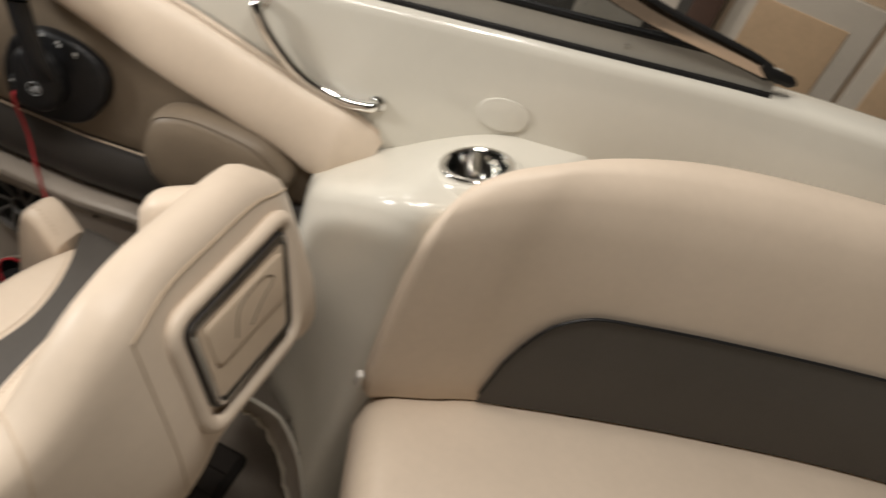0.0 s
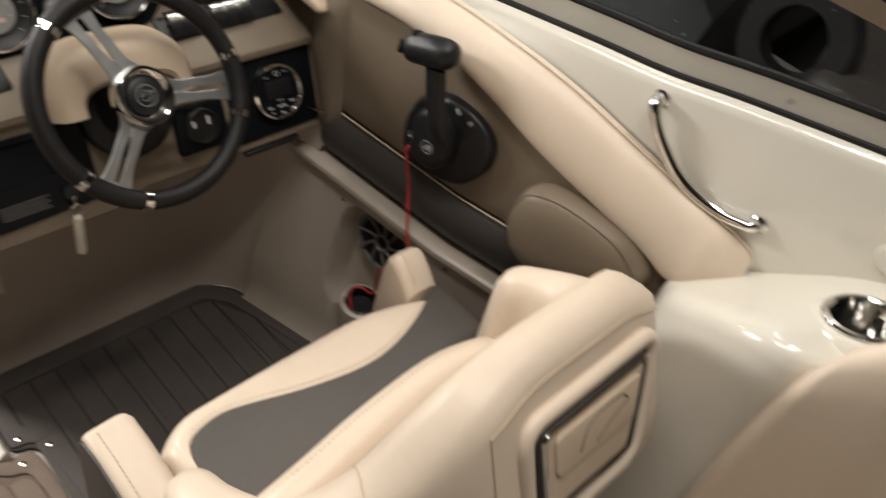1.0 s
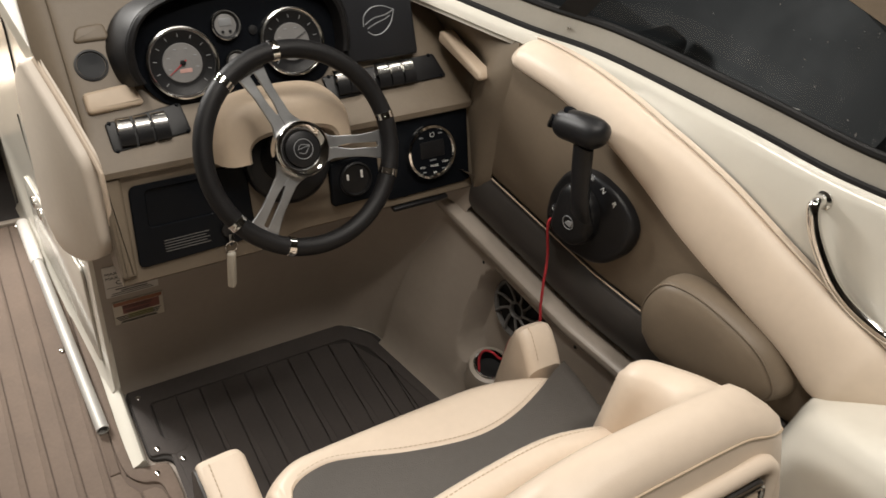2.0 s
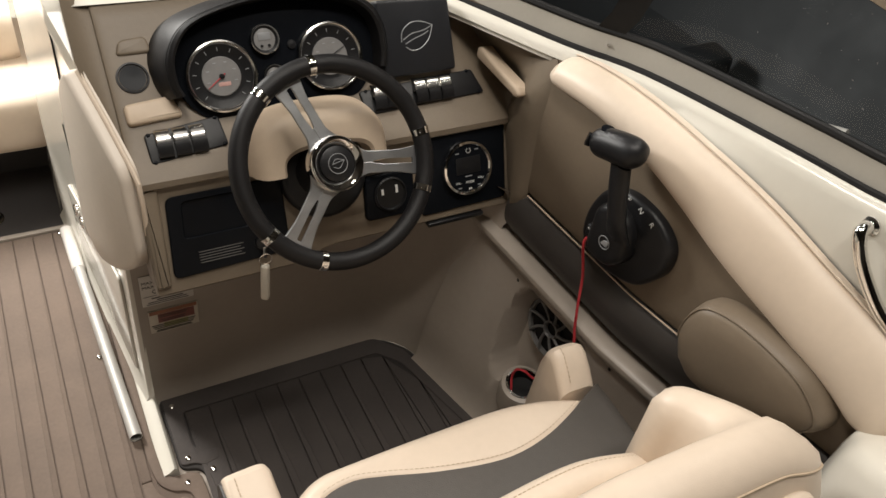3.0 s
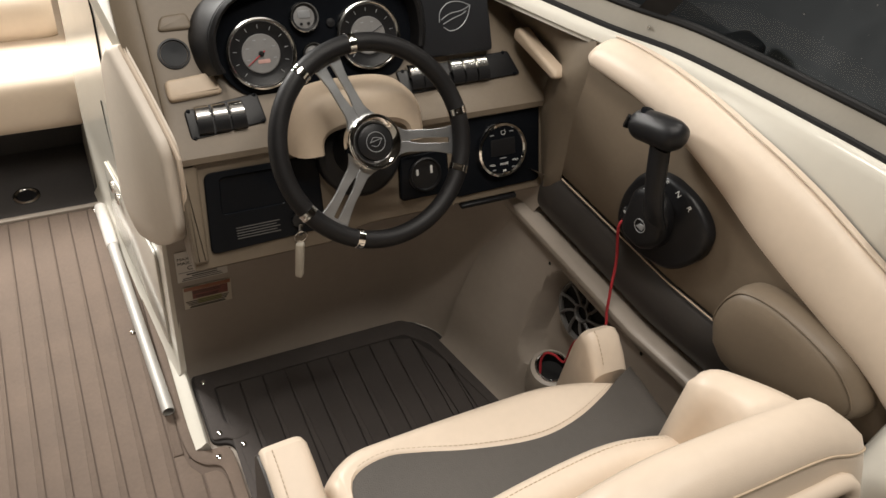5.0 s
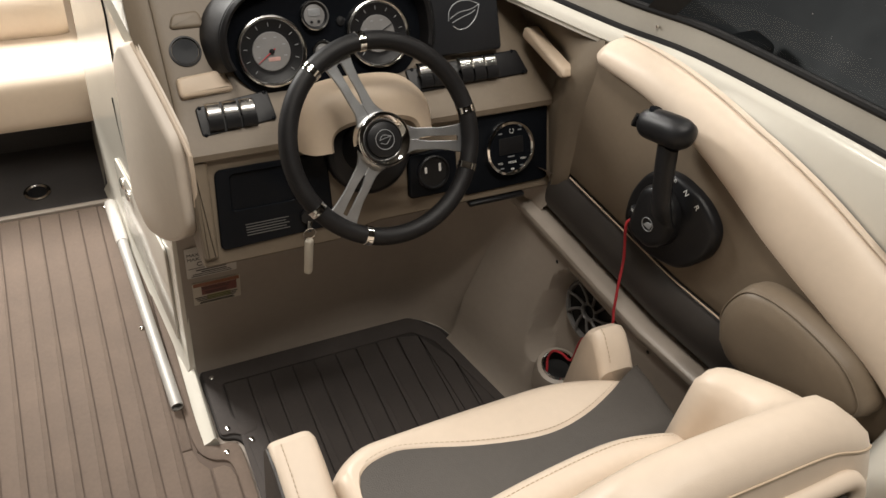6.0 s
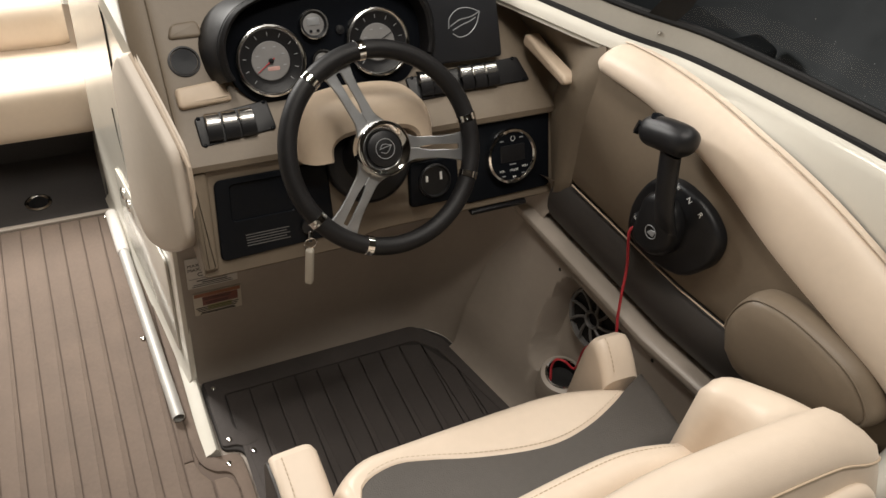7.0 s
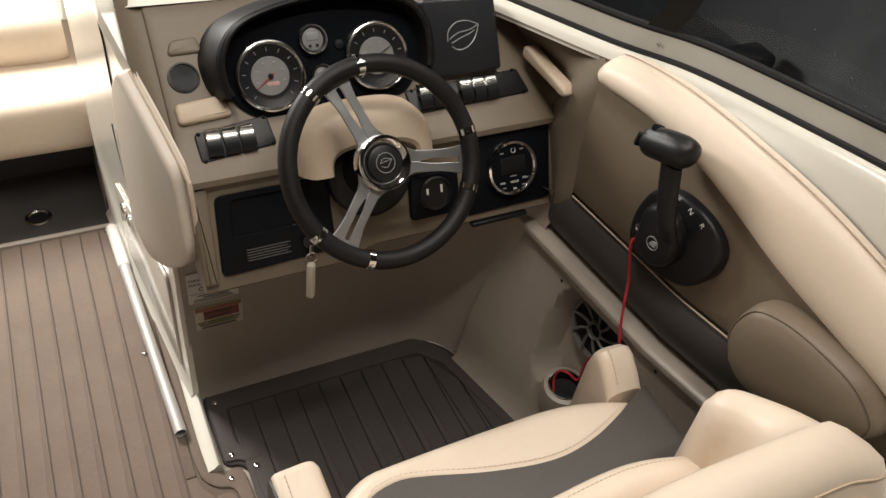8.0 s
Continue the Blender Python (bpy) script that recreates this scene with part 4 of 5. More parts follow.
dst = part("water_spots", bm, FACE, ws, "pale dried water spots", smooth=0)
dst["kind"] = "stuff"

# ledge with the cup holder and the locker wall under it
LEDGE = [(0.515, -0.955), (0.455, -0.985), (0.41, -1.05), (0.378, -1.12), (0.372, -1.185), (0.42, -1.25), (0.50, -1.34), (0.60, -1.48)]
inner = spline([(x, y, 0) for x, y in LEDGE], 42)
CUP = Vector((0.515, -1.222))
rows = []
for i, p in enumerate(inner):
    f = i / 30
    g = min(1, f * 1.35)
    sink = 0.25 * max(0, f - 1)
    zt = 0.715 + 0.145 * g * g * (3 - 2 * g) - sink
    oy = p.y - 0.14 * min(1, f)
    q = Vector((rim(oy)[0], oy, zt + 0.004))
    foot0, foot1, foot2 = Vector((p.x - 0.10 + 0.02 * f, p.y + 0.02, 0)), Vector((p.x - 0.05, p.y + 0.01, 0.3)), Vector((p.x - 0.02, p.y, 0.5))
    r = [foot0.lerp(foot1, k / 16) for k in range(16)] + [foot1.lerp(foot2, k / 8) for k in range(9)] + [Vector((p.x - 0.006, p.y, zt - 0.09)), Vector((p.x, p.y, zt - 0.03)), Vector((p.x + 0.006, p.y - 0.002, zt - 0.012)), Vector((p.x + 0.016, p.y - 0.004, zt - 0.003)), Vector((p.x + 0.03, p.y - 0.006, zt))]
    s0 = r[-1]
    for k in range(1, 13):
        r.append(s0.lerp(q, k / 12))
    rows.append(r)
bm = loft(rows)
cut = [fc for fc in bm.faces if (fc.calc_center_median().xy - CUP).length < 0.055 and fc.calc_center_median().z > 0.75]
bmesh.ops.delete(bm, geom=cut, context="FACES")
# rough-cut opening of the locker low in the wall
GAP = [(-1.215, 0.0), (-1.19, 0.06), (-1.16, 0.15), (-1.125, 0.235), (-1.085, 0.295), (-1.05, 0.31), (-0.93, 0.32)]


def gap_top(y):
    return float(np.interp(y, [g[0] for g in GAP], [g[1] for g in GAP]))


bmesh.ops.delete(bm, geom=[fc for fc in bm.faces if fc.calc_center_median().y > -1.215 and fc.calc_center_median().z < gap_top(fc.calc_center_median().y)], context="FACES")
tagged(link("quarter_ledge", bm, GEL, smooth=60), "glossy off-white gelcoat ledge with a locker wall below", "ledge", kind="structure")
lk = thing("locker_flange", "grey moulded flange with a ragged cut edge round the locker opening", "flange")
lip = spline([(0.318, -0.96, 0.325), (0.318, -1.05, 0.318), (0.317, -1.083, 0.300), (0.312, -1.123, 0.240), (0.302, -1.158, 0.155), (0.292, -1.19, 0.06), (0.288, -1.205, 0.0)], 40)
rng = random.Random(7)
inner_lip = [q + Vector((0.004, 0.028 + 0.006 * rng.random(), -0.052 + 0.012 * rng.random())) for q in lip]
part("bead", tube(lip, 0.0045, 8), GEL, lk)
part("web", loft([lip, [q + Vector((0.01, 0.012, -0.022)) for q in lip], inner_lip, [q + Vector((0.012, 0.002, -0.004)) for q in inner_lip]]), LINER, lk)
part("cut_edge", tube([q + Vector((-0.002, 0, 0)) for q in inner_lip], [0.003 + 0.003 * rng.random() for q in inner_lip], 6), PAPERY, lk)
# raised boss round the cup holder
ZC = 0.872
CUPM = pose(CUP.x, CUP.y, ZC, -17, 2, 0)
part_boss = link("cup_boss", lathe([(0.084, -0.045), (0.078, -0.02), (0.073, -0.006), (0.068, -0.001), (0.062, 0.0), (0.052, 0.001)], CUPM, 48), GEL)
tagged(part_boss, "glossy white raised ring of the quarter ledge", "trim", kind="structure")
cup = thing("cup_holder", "polished stainless steel cup holder set in the ledge", "cup holder")
part("flange", lathe([(0.049, 0.0), (0.058, 0.0005), (0.0595, 0.003), (0.057, 0.0055), (0.051, 0.006), (0.048, 0.003)], CUPM @ pose(0, 0, 0.001), 56), CHROME, cup)
part("well", lathe([(0.0485, 0.004), (0.047, -0.02), (0.046, -0.075), (0.043, -0.08), (0.0001, -0.08)], CUPM @ pose(0, 0, 0.001), 48), CHROME, cup)

# ---------------- aft bench ----------------
bench = thing("aft_bench", "cream vinyl bench with a charcoal back insert", "bench seat")
LINE = [(0.312, -1.21), (0.365, -1.31), (0.422, -1.408), (0.557, -1.744), (0.689, -2.159), (0.80, -2.7)]
cl = spline([(x, y, 0) for x, y in LINE], 80)
SEC = [(0.03, 0.46), (0.0, 0.50), (0.002, 0.56), (0.006, 0.62), (0.012, 0.68), (0.018, 0.73), (0.03, 0.80), (0.045, 0.87), (0.064, 0.926), (0.094, 0.964), (0.133, 0.977), (0.17, 0.96), (0.2, 0.88), (0.2, 0.7)]
rows, ins = [], []
for i, p in enumerate(cl):
    t = (cl[min(i + 1, 80)] - cl[max(i - 1, 0)]).normalized()
    o = Vector((-t.y, t.x, 0))
    o = o if o.x > 0 else -o
    s = (p - cl[0]).length
    f = min(1, s / 0.3)
    k = math.sin(f * math.pi / 2) ** 0.8
    w = min(1, s / 0.8)
    w = w * w * (3 - 2 * w)
    o = (Vector((0.95, -0.3, 0)) * (1 - w) + o * w).normalized()
    f = min(1, s / 0.42)
    k = math.sin(f * math.pi / 2) ** 0.5
    base = [(d * (0.75 + 0.25 * k), 0.5 + (z - 0.5) * (0.87 + 0.16 * k)) for d, z in SEC]
    if i == 0:
        for sh, mv in ((0.25, 0.034), (0.6, 0.03), (0.82, 0.021), (0.95, 0.008)):
            rows.append([p + Vector((-0.3, 0.95, 0)) * mv + o * (0.075 + (d - 0.075) * sh) + Vector((0, 0, 0.62 + (z - 0.62) * sh)) for d, z in base])
    rows.append([p + o * d + Vector((0, 0, z)) for d, z in base])
    if s > 0.2:
        g = math.sqrt(max(0, 1 - (1 - min(1, (s - 0.2) / 0.12)) ** 2))
        zt = 0.505 + 0.231 * g
        ins.append([p + o * (-0.007 + 0.02 * (z - 0.5) / 0.23 * 1.0 - 0.006 * math.sin((z - 0.5) / 0.24 * math.pi)) + Vector((0, 0, z)) for z in steps(0.5, zt, 8)])
for grid, passes in ((rows, 24), (ins, 3)):
    for n in range(passes):
        grid[5:-1] = [[(a + b * 2 + c) / 4 for a, b, c in zip(grid[j - 1], grid[j], grid[j + 1])] for j in range(5, len(grid) - 1)]
part("backrest", loft(rows, caps=True), CREAM, bench, smooth=70)
part("insert", loft(ins), GREYV, bench, "charcoal vinyl insert")
part("welt", tube([r[-1] + Vector((-0.003, 0, 0.001)) for r in ins], 0.003, 8), BLACKP, bench)
seat = []
for i, p in enumerate(cl):
    s = (p - cl[0]).length
    k = math.sqrt(max(0, 1 - (1 - min(1, s / 0.06)) ** 2))
    z = 0.44 + 0.058 * k
    w = 0.35 + 0.08 * k
    seat.append([p + Vector((0.04, 0, z - 0.02)), p + Vector((0.0, 0, z - 0.006)), p + Vector((-0.03, 0.0, z + 0.004)), p + Vector((-0.12, -0.03, z + 0.012 * k)), p + Vector((-0.28, -0.085, z + 0.012 * k)), p + Vector((-w + 0.05, -0.12, z)), p + Vector((-w + 0.015, -0.13, z - 0.015)), p + Vector((-w, -0.135, z - 0.05)), p + Vector((-w, -0.135, 0.36)), p + Vector((-w + 0.03, -0.135, 0.35)), p + Vector((-w + 0.03, -0.135, 0.0))])
part("seat", loft(seat, caps=True), CREAM, bench)
tb = thing("bench_clip", "small white plastic clip at the bench corner", "clip")
part("body", box(-0.008, 0.008, -0.006, 0.006, -0.016, 0.016, 0.004, None, pose(0.302, -1.193, 0.54, 0, 0, 30)), PAPER, tb)


# ---------------- steering wheel ----------------
WC = Vector((-0.003, -0.2425, 0.7975))
WM = basis(WC, (0.985, -0.06, -0.12), (0.0, 0.588, 0.807))
wheel = thing("steering_wheel", "three-spoke steering wheel with black leather rim and brushed spokes", "steering wheel")
R = 0.163
ring = [WM @ Vector((R * math.cos(a), R * math.sin(a), 0)) for a in (i / 96 * 2 * math.pi for i in range(96))]
part("rim", tube(ring, 0.0155, 16, closed=True), BLACKL, wheel)
for base in (0, 120, 240):
    for s in (-17.6, 17.6):
        a0 = radians(base + s)
        p = [WM @ Vector((R * math.cos(a0 + d), R * math.sin(a0 + d), 0)) for d in (-0.036, -0.034, -0.012, -0.010, 0.010, 0.012, 0.034, 0.036)]
        part("clip", tube(p, [0.0157, 0.0168, 0.0168, 0.0164, 0.0164, 0.0168, 0.0168, 0.0157], 20), CHROME, wheel)
    M = WM @ pose(0, 0, -0.008, 0, 0, base)

    def wid(x):
        return 0.0190 + 0.015 * max(0, (0.062 - x) / 0.032) ** 1.6 + 0.0075 * max(0, (x - 0.105) / 0.048) ** 1.5

    xs = [0.03, 0.036, 0.042, 0.048, 0.054, 0.06, 0.0675, 0.0685, 0.075, 0.085, 0.095, 0.105, 0.115, 0.125, 0.133, 0.1415, 0.1425, 0.153]
    # a plate on each side of the slot
    bm = bmesh.new()
    for sg in (1, -1):
        rws = []
        for x in xs:
            lo = 0.0044 * min(1, (x - 0.068) / 0.03 + 0.35) if 0.068 <= x <= 0.142 else 0.0
            hi = wid(x)
            y0, y1 = sg * lo, sg * hi
            rws.append([M @ Vector((x, y0, -0.0022)), M @ Vector((x, y0, 0.0018)), M @ Vector((x, y0 + sg * 0.0008, 0.0024)), M @ Vector((x, y1 - sg * 0.0012, 0.0024)), M @ Vector((x, y1, 0.0014)), M @ Vector((x, y1, -0.0022))])
        loft(rws, closed=True, caps=True, bm=bm)
    part("spoke", bm, BRUSHED, wheel)
part("hub_ring", lathe([(0.047, -0.02), (0.047, 0.0), (0.0455, 0.008), (0.043, 0.0105), (0.040, 0.0105), (0.030, 0.003), (0.029, 0.0)], WM, 56), CHROME, wheel)
part("hub_cap", lathe([(0.030, 0.0), (0.0295, 0.004), (0.026, 0.0055), (0.0001, 0.0065)], WM, 40), BLACKP, wheel)
part("emblem_ring", tube([WM @ Vector((0.0165 * math.cos(a), 0.0165 * math.sin(a), 0.0065)) for a in steps(0, 2 * math.pi, 40)[:-1]], 0.0007, 6, closed=True), SILVER, wheel)
for c in ([(-0.010, -0.002), (-0.004, 0.007), (0.011, 0.006)], [(-0.009, -0.001), (0.002, 0.003), (0.011, 0.006)], [(0.011, 0.006), (0.003, -0.007), (-0.008, -0.006)]):
    part("emblem_stroke", tube(spline([tuple(WM @ Vector((u, v, 0.0068))) for u, v in c], 10), 0.0006, 6), SILVER, wheel)

# ---------------- throttle ----------------
SM = basis((side_x(-0.5), -0.5, 0.72), (0.09, -1, 0), (0, 0, 1))
thr = thing("throttle_control", "black side-mount throttle lever with an oval base", "throttle")
ol = rounded([(-0.09, -0.075), (-0.03, -0.095), (0.06, -0.07), (0.102, 0.0), (0.10, 0.055), (0.05, 0.088), (-0.02, 0.092), (-0.075, 0.06), (-0.098, -0.01)], 0.05, 8)
part("base", slab(ol, SM, 0.0, 0.022, 0.010), BLACKP, thr)
ol = rounded([(-0.062, -0.058), (0.0, -0.062), (0.036, -0.02), (0.026, 0.045), (-0.02, 0.07), (-0.06, 0.045)], 0.04, 8)
part("hub", slab(ol, SM, 0.015, 0.048, 0.016), BLACKP, thr)
lev = [SM @ Vector(p) for p in ((0.008, 0.022, 0.046), (0.002, 0.055, 0.056), (-0.010, 0.10, 0.06), (-0.024, 0.16, 0.062))]
lv = spline([tuple(p) for p in lev], 14)
rws = []
for i, p in enumerate(lv):
    w = 0.027 - 0.006 * min(1, i / 6)
    rws.append([p + (SM.to_3x3() @ Vector((w * math.cos(a), 0.2 * w * math.sin(a) * 0, 0.012 * math.sin(a)))) for a in steps(0, 2 * math.pi, 16)[:-1]])
part("lever", loft(rws, closed=True, caps=True), BLACKP, thr)
kn = [SM @ Vector(p) for p in ((-0.086, 0.162, 0.062), (-0.06, 0.175, 0.062), (-0.01, 0.190, 0.062), (0.014, 0.190, 0.062))]
kp = spline([tuple(p) for p in kn], 14)
part("grip", tube(kp, [0.014, 0.022, 0.0245, 0.0255, 0.026, 0.0265, 0.027, 0.027, 0.027, 0.0268, 0.026, 0.0245, 0.0215, 0.016, 0.006], 18), BLACKP, thr)
part("trim_switch", slab(rect(-0.006, -0.011, 0.006, 0.011, 0.003), basis(kp[1] + Vector((-0.016, 0.008, 0.004)), (0.6, 0.8, 0), (0.2, 0, 1)), -0.004, 0.005, 0.003), BLACKG, thr)
part("switch_mark", slab(rect(-0.004, 0.006, 0.004, 0.008, 0.001, 2), basis(kp[1] + Vector((-0.016, 0.008, 0.004)), (0.6, 0.8, 0), (0.2, 0, 1)), 0.004, 0.0056, 0.0003), WHITEP, thr)
part("neutral_button", lathe([(0.011, 0.0), (0.011, 0.006), (0.0001, 0.007)], basis(kp[3] + Vector((0, 0, 0.022)), (1, 0, 0), (0, 1, 0)), 20), BLACKG, thr)
for ch, u, v in (("F", -0.014, 0.081), ("N", 0.016, 0.078), ("R", 0.046, 0.070)):
    part("mark", text_mesh(ch, 0.014, SM @ pose(u, v, 0.0228, 0, 0, -30)), WHITEP, thr)
part("emblem", tube([SM @ Vector((-0.014 + 0.0125 * math.cos(a), -0.008 + 0.0125 * math.sin(a), 0.049)) for a in steps(0, 2 * math.pi, 30)[:-1]], 0.001, 6, closed=True), SILVER, thr)
part("emblem", slab(rounded([(-0.022, -0.014), (-0.006, -0.014), (-0.004, 0.0), (-0.016, -0.004)], 0.002), SM, 0.048, 0.0495, 0.0004), SILVER, thr)
ks = SM @ Vector((-0.060, -0.036, 0.036))
part("stop_switch", slab(rect(-0.012, -0.014, 0.012, 0.014, 0.005), SM @ pose(-0.058, -0.024, 0.006), 0.01, 0.034, 0.005), BLACKP, thr)
part("mark", text_mesh("RUN", 0.006, SM @ pose(-0.058, -0.016, 0.0405)), WHITEP, thr)

cord = thing("kill_cord", "thin red lanyard hanging from the throttle", "lanyard")
kc = [ks, ks + Vector((-0.006, 0.0, -0.018)), Vector((0.418, -0.453, 0.590)), Vector((0.408, -0.474, 0.538)), Vector((0.404, -0.489, 0.490)), Vector((0.402, -0.500, 0.440)), Vector((0.405, -0.44, 0.34)), Vector((0.412, -0.425, 0.25)), Vector((0.395, -0.406, 0.258)), Vector((0.388, -0.387, 0.245)), Vector((0.384, -0.383, 0.216)), Vector((0.380, -0.398, 0.174)), Vector((0.37, -0.40, 0.10)), Vector((0.36, -0.42, 0.01))]
part("lanyard", tube(spline([tuple(p) for p in kc], 110), 0.0028, 8), RED, cord)

# ---------------- speaker and cup holder in the hull side ----------------
spk = thing("speaker", "round speaker with a spoked grey grille in a recess", "speaker")
SPC = basis((0.443, -0.396, 0.366), (0.12, -1, 0.0), (0.12, 0, 1)) @ Matrix.Scale(0.9, 4)
part("rim", lathe([(0.082, -0.01), (0.081, 0.0), (0.077, 0.003), (0.072, 0.0), (0.071, -0.008)], SPC, 48), SPKGREY, spk)
part("cone", lathe([(0.072, -0.009), (0.04, -0.011), (0.0001, -0.0105)], SPC, 40), RUBBER, spk)
part("centre_ring", lathe([(0.024, -0.006), (0.0235, 0.004), (0.02, 0.006), (0.0175, 0.003), (0.017, -0.006)], SPC, 32), SPKGREY, spk)
for k in range(9):
    a0 = k / 9 * 2 * math.pi
    pts = [SPC @ Vector((r * math.cos(a0 + 0.35 * (r - 0.02) / 0.05), r * math.sin(a0 + 0.35 * (r - 0.02) / 0.05), 0.002)) for r in (0.022, 0.035, 0.05, 0.062, 0.074)]
    part("grille_spoke", tube(pts, 0.0034, 8), SPKGREY, spk)
ch = thing("side_cup_holder", "dark cup holder with a chrome rim below the speaker", "cup holder")
CHM = pose(0.408, -0.398, 0.200, 6, -8, 0) @ Matrix.Scale(0.8, 4)
part("bracket", lathe([(0.066, -0.09), (0.064, -0.02), (0.06, -0.004), (0.05, 0.0), (0.044, -0.003)], CHM, 40), LINER, ch)
part("rim", lathe([(0.05, 0.0), (0.049, 0.004), (0.044, 0.005), (0.042, 0.0)], CHM, 40), CHROME, ch)
part("well", lathe([(0.0435, 0.002), (0.042, -0.038), (0.0001, -0.038)], CHM, 36), RUBBER, ch)

# ---------------- helm seat ----------------
hs = thing("helm_seat", "cream vinyl bucket helm seat with a charcoal seat insert", "seat")


def front_y(x):
    """Front edge of the seat cushion."""
    return -0.614 - 0.044 * max(0, (-0.155 - x) / 0.08) ** 2 - 0.018 * max(0, (x - 0.12) / 0.12) ** 2


def seat_z(x, y):
    u = (x - 0.045) / 0.28
    return 0.552 - 0.010 * u * u - 0.05 * max(0, (y - front_y(x) + 0.038) / 0.04) ** 2.2


def edge_y(x):
    """Boundary between the cream front and the charcoal insert."""
    return float(np.interp(x, EX, EY))


EDGE = spline([(-0.240, -0.92, 0), (-0.214, -0.88, 0), (-0.209, -0.78, 0), (-0.204, -0.70, 0), (-0.185, -0.671, 0), (-0.137, -0.662, 0), (-0.088, -0.674, 0), (-0.015, -0.698, 0), (0.065, -0.716, 0), (0.124, -0.719, 0), (0.186, -0.707, 0), (0.247, -0.684, 0), (0.29, -0.663, 0), (0.345, -0.640, 0)], 90)
EX, EY = [p.x for p in EDGE], [p.y for p in EDGE]


xs = [-0.236, -0.234, -0.228, -0.220, -0.213, -0.2105, -0.208, -0.206, -0.203, -0.197, -0.190, -0.182] + steps(-0.172, 0.322, 38) + [0.332, 0.338, 0.341]


def side_drop(x):
    return 0.03 if x < -0.235 or x > 0.340 else 0.010 if x < -0.233 or x > 0.337 else 0.003 if x < -0.225 or x > 0.33 else 0.0


rows = [[Vector((x, front_y(x) - 0.002, 0.42)) for x in xs], [Vector((x, front_y(x), 0.47)) for x in xs]]
for k in range(15):
    f = (k / 14) ** 1.3
    rows.append([Vector((x, front_y(x) + (edge_y(x) - front_y(x)) * f, seat_z(x, front_y(x) + (edge_y(x) - front_y(x)) * f) - side_drop(x) - (0.003 if k == 14 else 0))) for x in xs])
part("cushion_front", loft(rows), CREAM, hs)
part("stitching", dashed([Vector((x, edge_y(x) + 0.007, seat_z(x, edge_y(x) + 0.007) - 0.0002)) for x in xs[11:-4]], 0.0008), THREAD, hs)
rows = []
for k in range(9):
    rows.append([Vector((x, edge_y(x) + (-0.93 - edge_y(x)) * k / 8, seat_z(x, -0.7) - side_drop(x) - (0.003 if k == 0 else 0) - 0.006 * math.sin(k / 8 * math.pi))) for x in xs])
rows.append([Vector((x, -0.93, 0.42)) for x in xs])
part("insert", loft(rows), GREYV, hs, "charcoal vinyl insert")
for s in (-1, 1):
    x0, x1 = ((-0.316, -0.248) if s < 0 else (0.236, 0.356))
    rws = []
    ends = ((-0.570, 0.50, 0.78), (-0.573, 0.562, 0.9), (-0.580, 0.586, 0.96), (-0.592, 0.595, 1.0), (-0.604, 0.592, 1.0), (-0.626, 0.572, 1.0), (-0.648, 0.545, 1.0))
    for y, zt, k in ends if s > 0 else ((-0.606, 0.50, 0.7), (-0.608, 0.57, 0.88), (-0.615, 0.602, 0.96), (-0.63, 0.613, 1.0), (-0.67, 0.612, 1.0), (-0.72, 0.602, 1.0), (-0.77, 0.585, 1.0), (-0.82, 0.56, 0.9)):
        c, w = (x0 + x1) / 2, (x1 - x0) / 2 * k
        ring2 = rounded([(c - w * (0.84 if s > 0 else 1), 0.42), (c + w, 0.42), (c + w * (0.42 if s > 0 else 1), zt - (0.004 if s > 0 else 0)), (c - w * (0.72 if s > 0 else 1), zt - (0 if s > 0 else 0.006))], [0.01, 0.01, 0.022, 0.022 if s > 0 else 0.012], 6)
        rws.append([Vector((p.x, y, p.y)) for p in ring2])
    bl = part("bolster", loft(rws, closed=True, caps=True), CREAM, hs)
    if s < 0:
        part("side_cover", slab(rounded([(0.609, 0.41), (0.82, 0.41), (0.82, 0.55), (0.74, 0.588), (0.66, 0.601), (0.622, 0.596), (0.610, 0.575)], 0.01), basis((-0.3168, 0, 0), (0, -1, 0), (0, 0, 1)), -0.002, 0.003, 0.002), GREYB, bl, "black vinyl side")
    part("stitching", dashed([Vector((x0 + (0.017 if s < 0 else 0.036), y, z)) for y, z in (((-0.63, 0.6095), (-0.67, 0.6085), (-0.72, 0.5985), (-0.77, 0.5815)) if s < 0 else ((-0.592, 0.5945), (-0.604, 0.5915), (-0.626, 0.5715), (-0.640, 0.556)))], 0.0008), THREAD, bl)

BK = [(-0.262, -0.775, 0.70, 0.46, 0.07, 0.0), (-0.272, -0.85, 0.735, 0.46, 0.08, 0.0), (-0.245, -0.93, 0.775, 0.47, 0.085, 0.1), (-0.185, -0.985, 0.85, 0.5, 0.09, 0.25), (-0.105, -1.008, 0.945, 0.56, 0.085, 0.4),
      (-0.03, -1.003, 0.967, 0.6, 0.075, 0.43), (0.06, -1.003, 0.970, 0.6, 0.074, 0.43), (0.15, -1.003, 0.965, 0.6, 0.075, 0.43), (0.208, -1.0, 0.938, 0.56, 0.085, 0.4), (0.275, -0.96, 0.85, 0.5, 0.09, 0.25), (0.306, -0.905, 0.786, 0.47, 0.085, 0.1), (0.298, -0.845, 0.752, 0.46, 0.072, 0.0), (0.268, -0.794, 0.735, 0.46, 0.066, 0.0)]


def chan(i, n):
    return spline([(b[i], 0, 0) for b in BK], n)


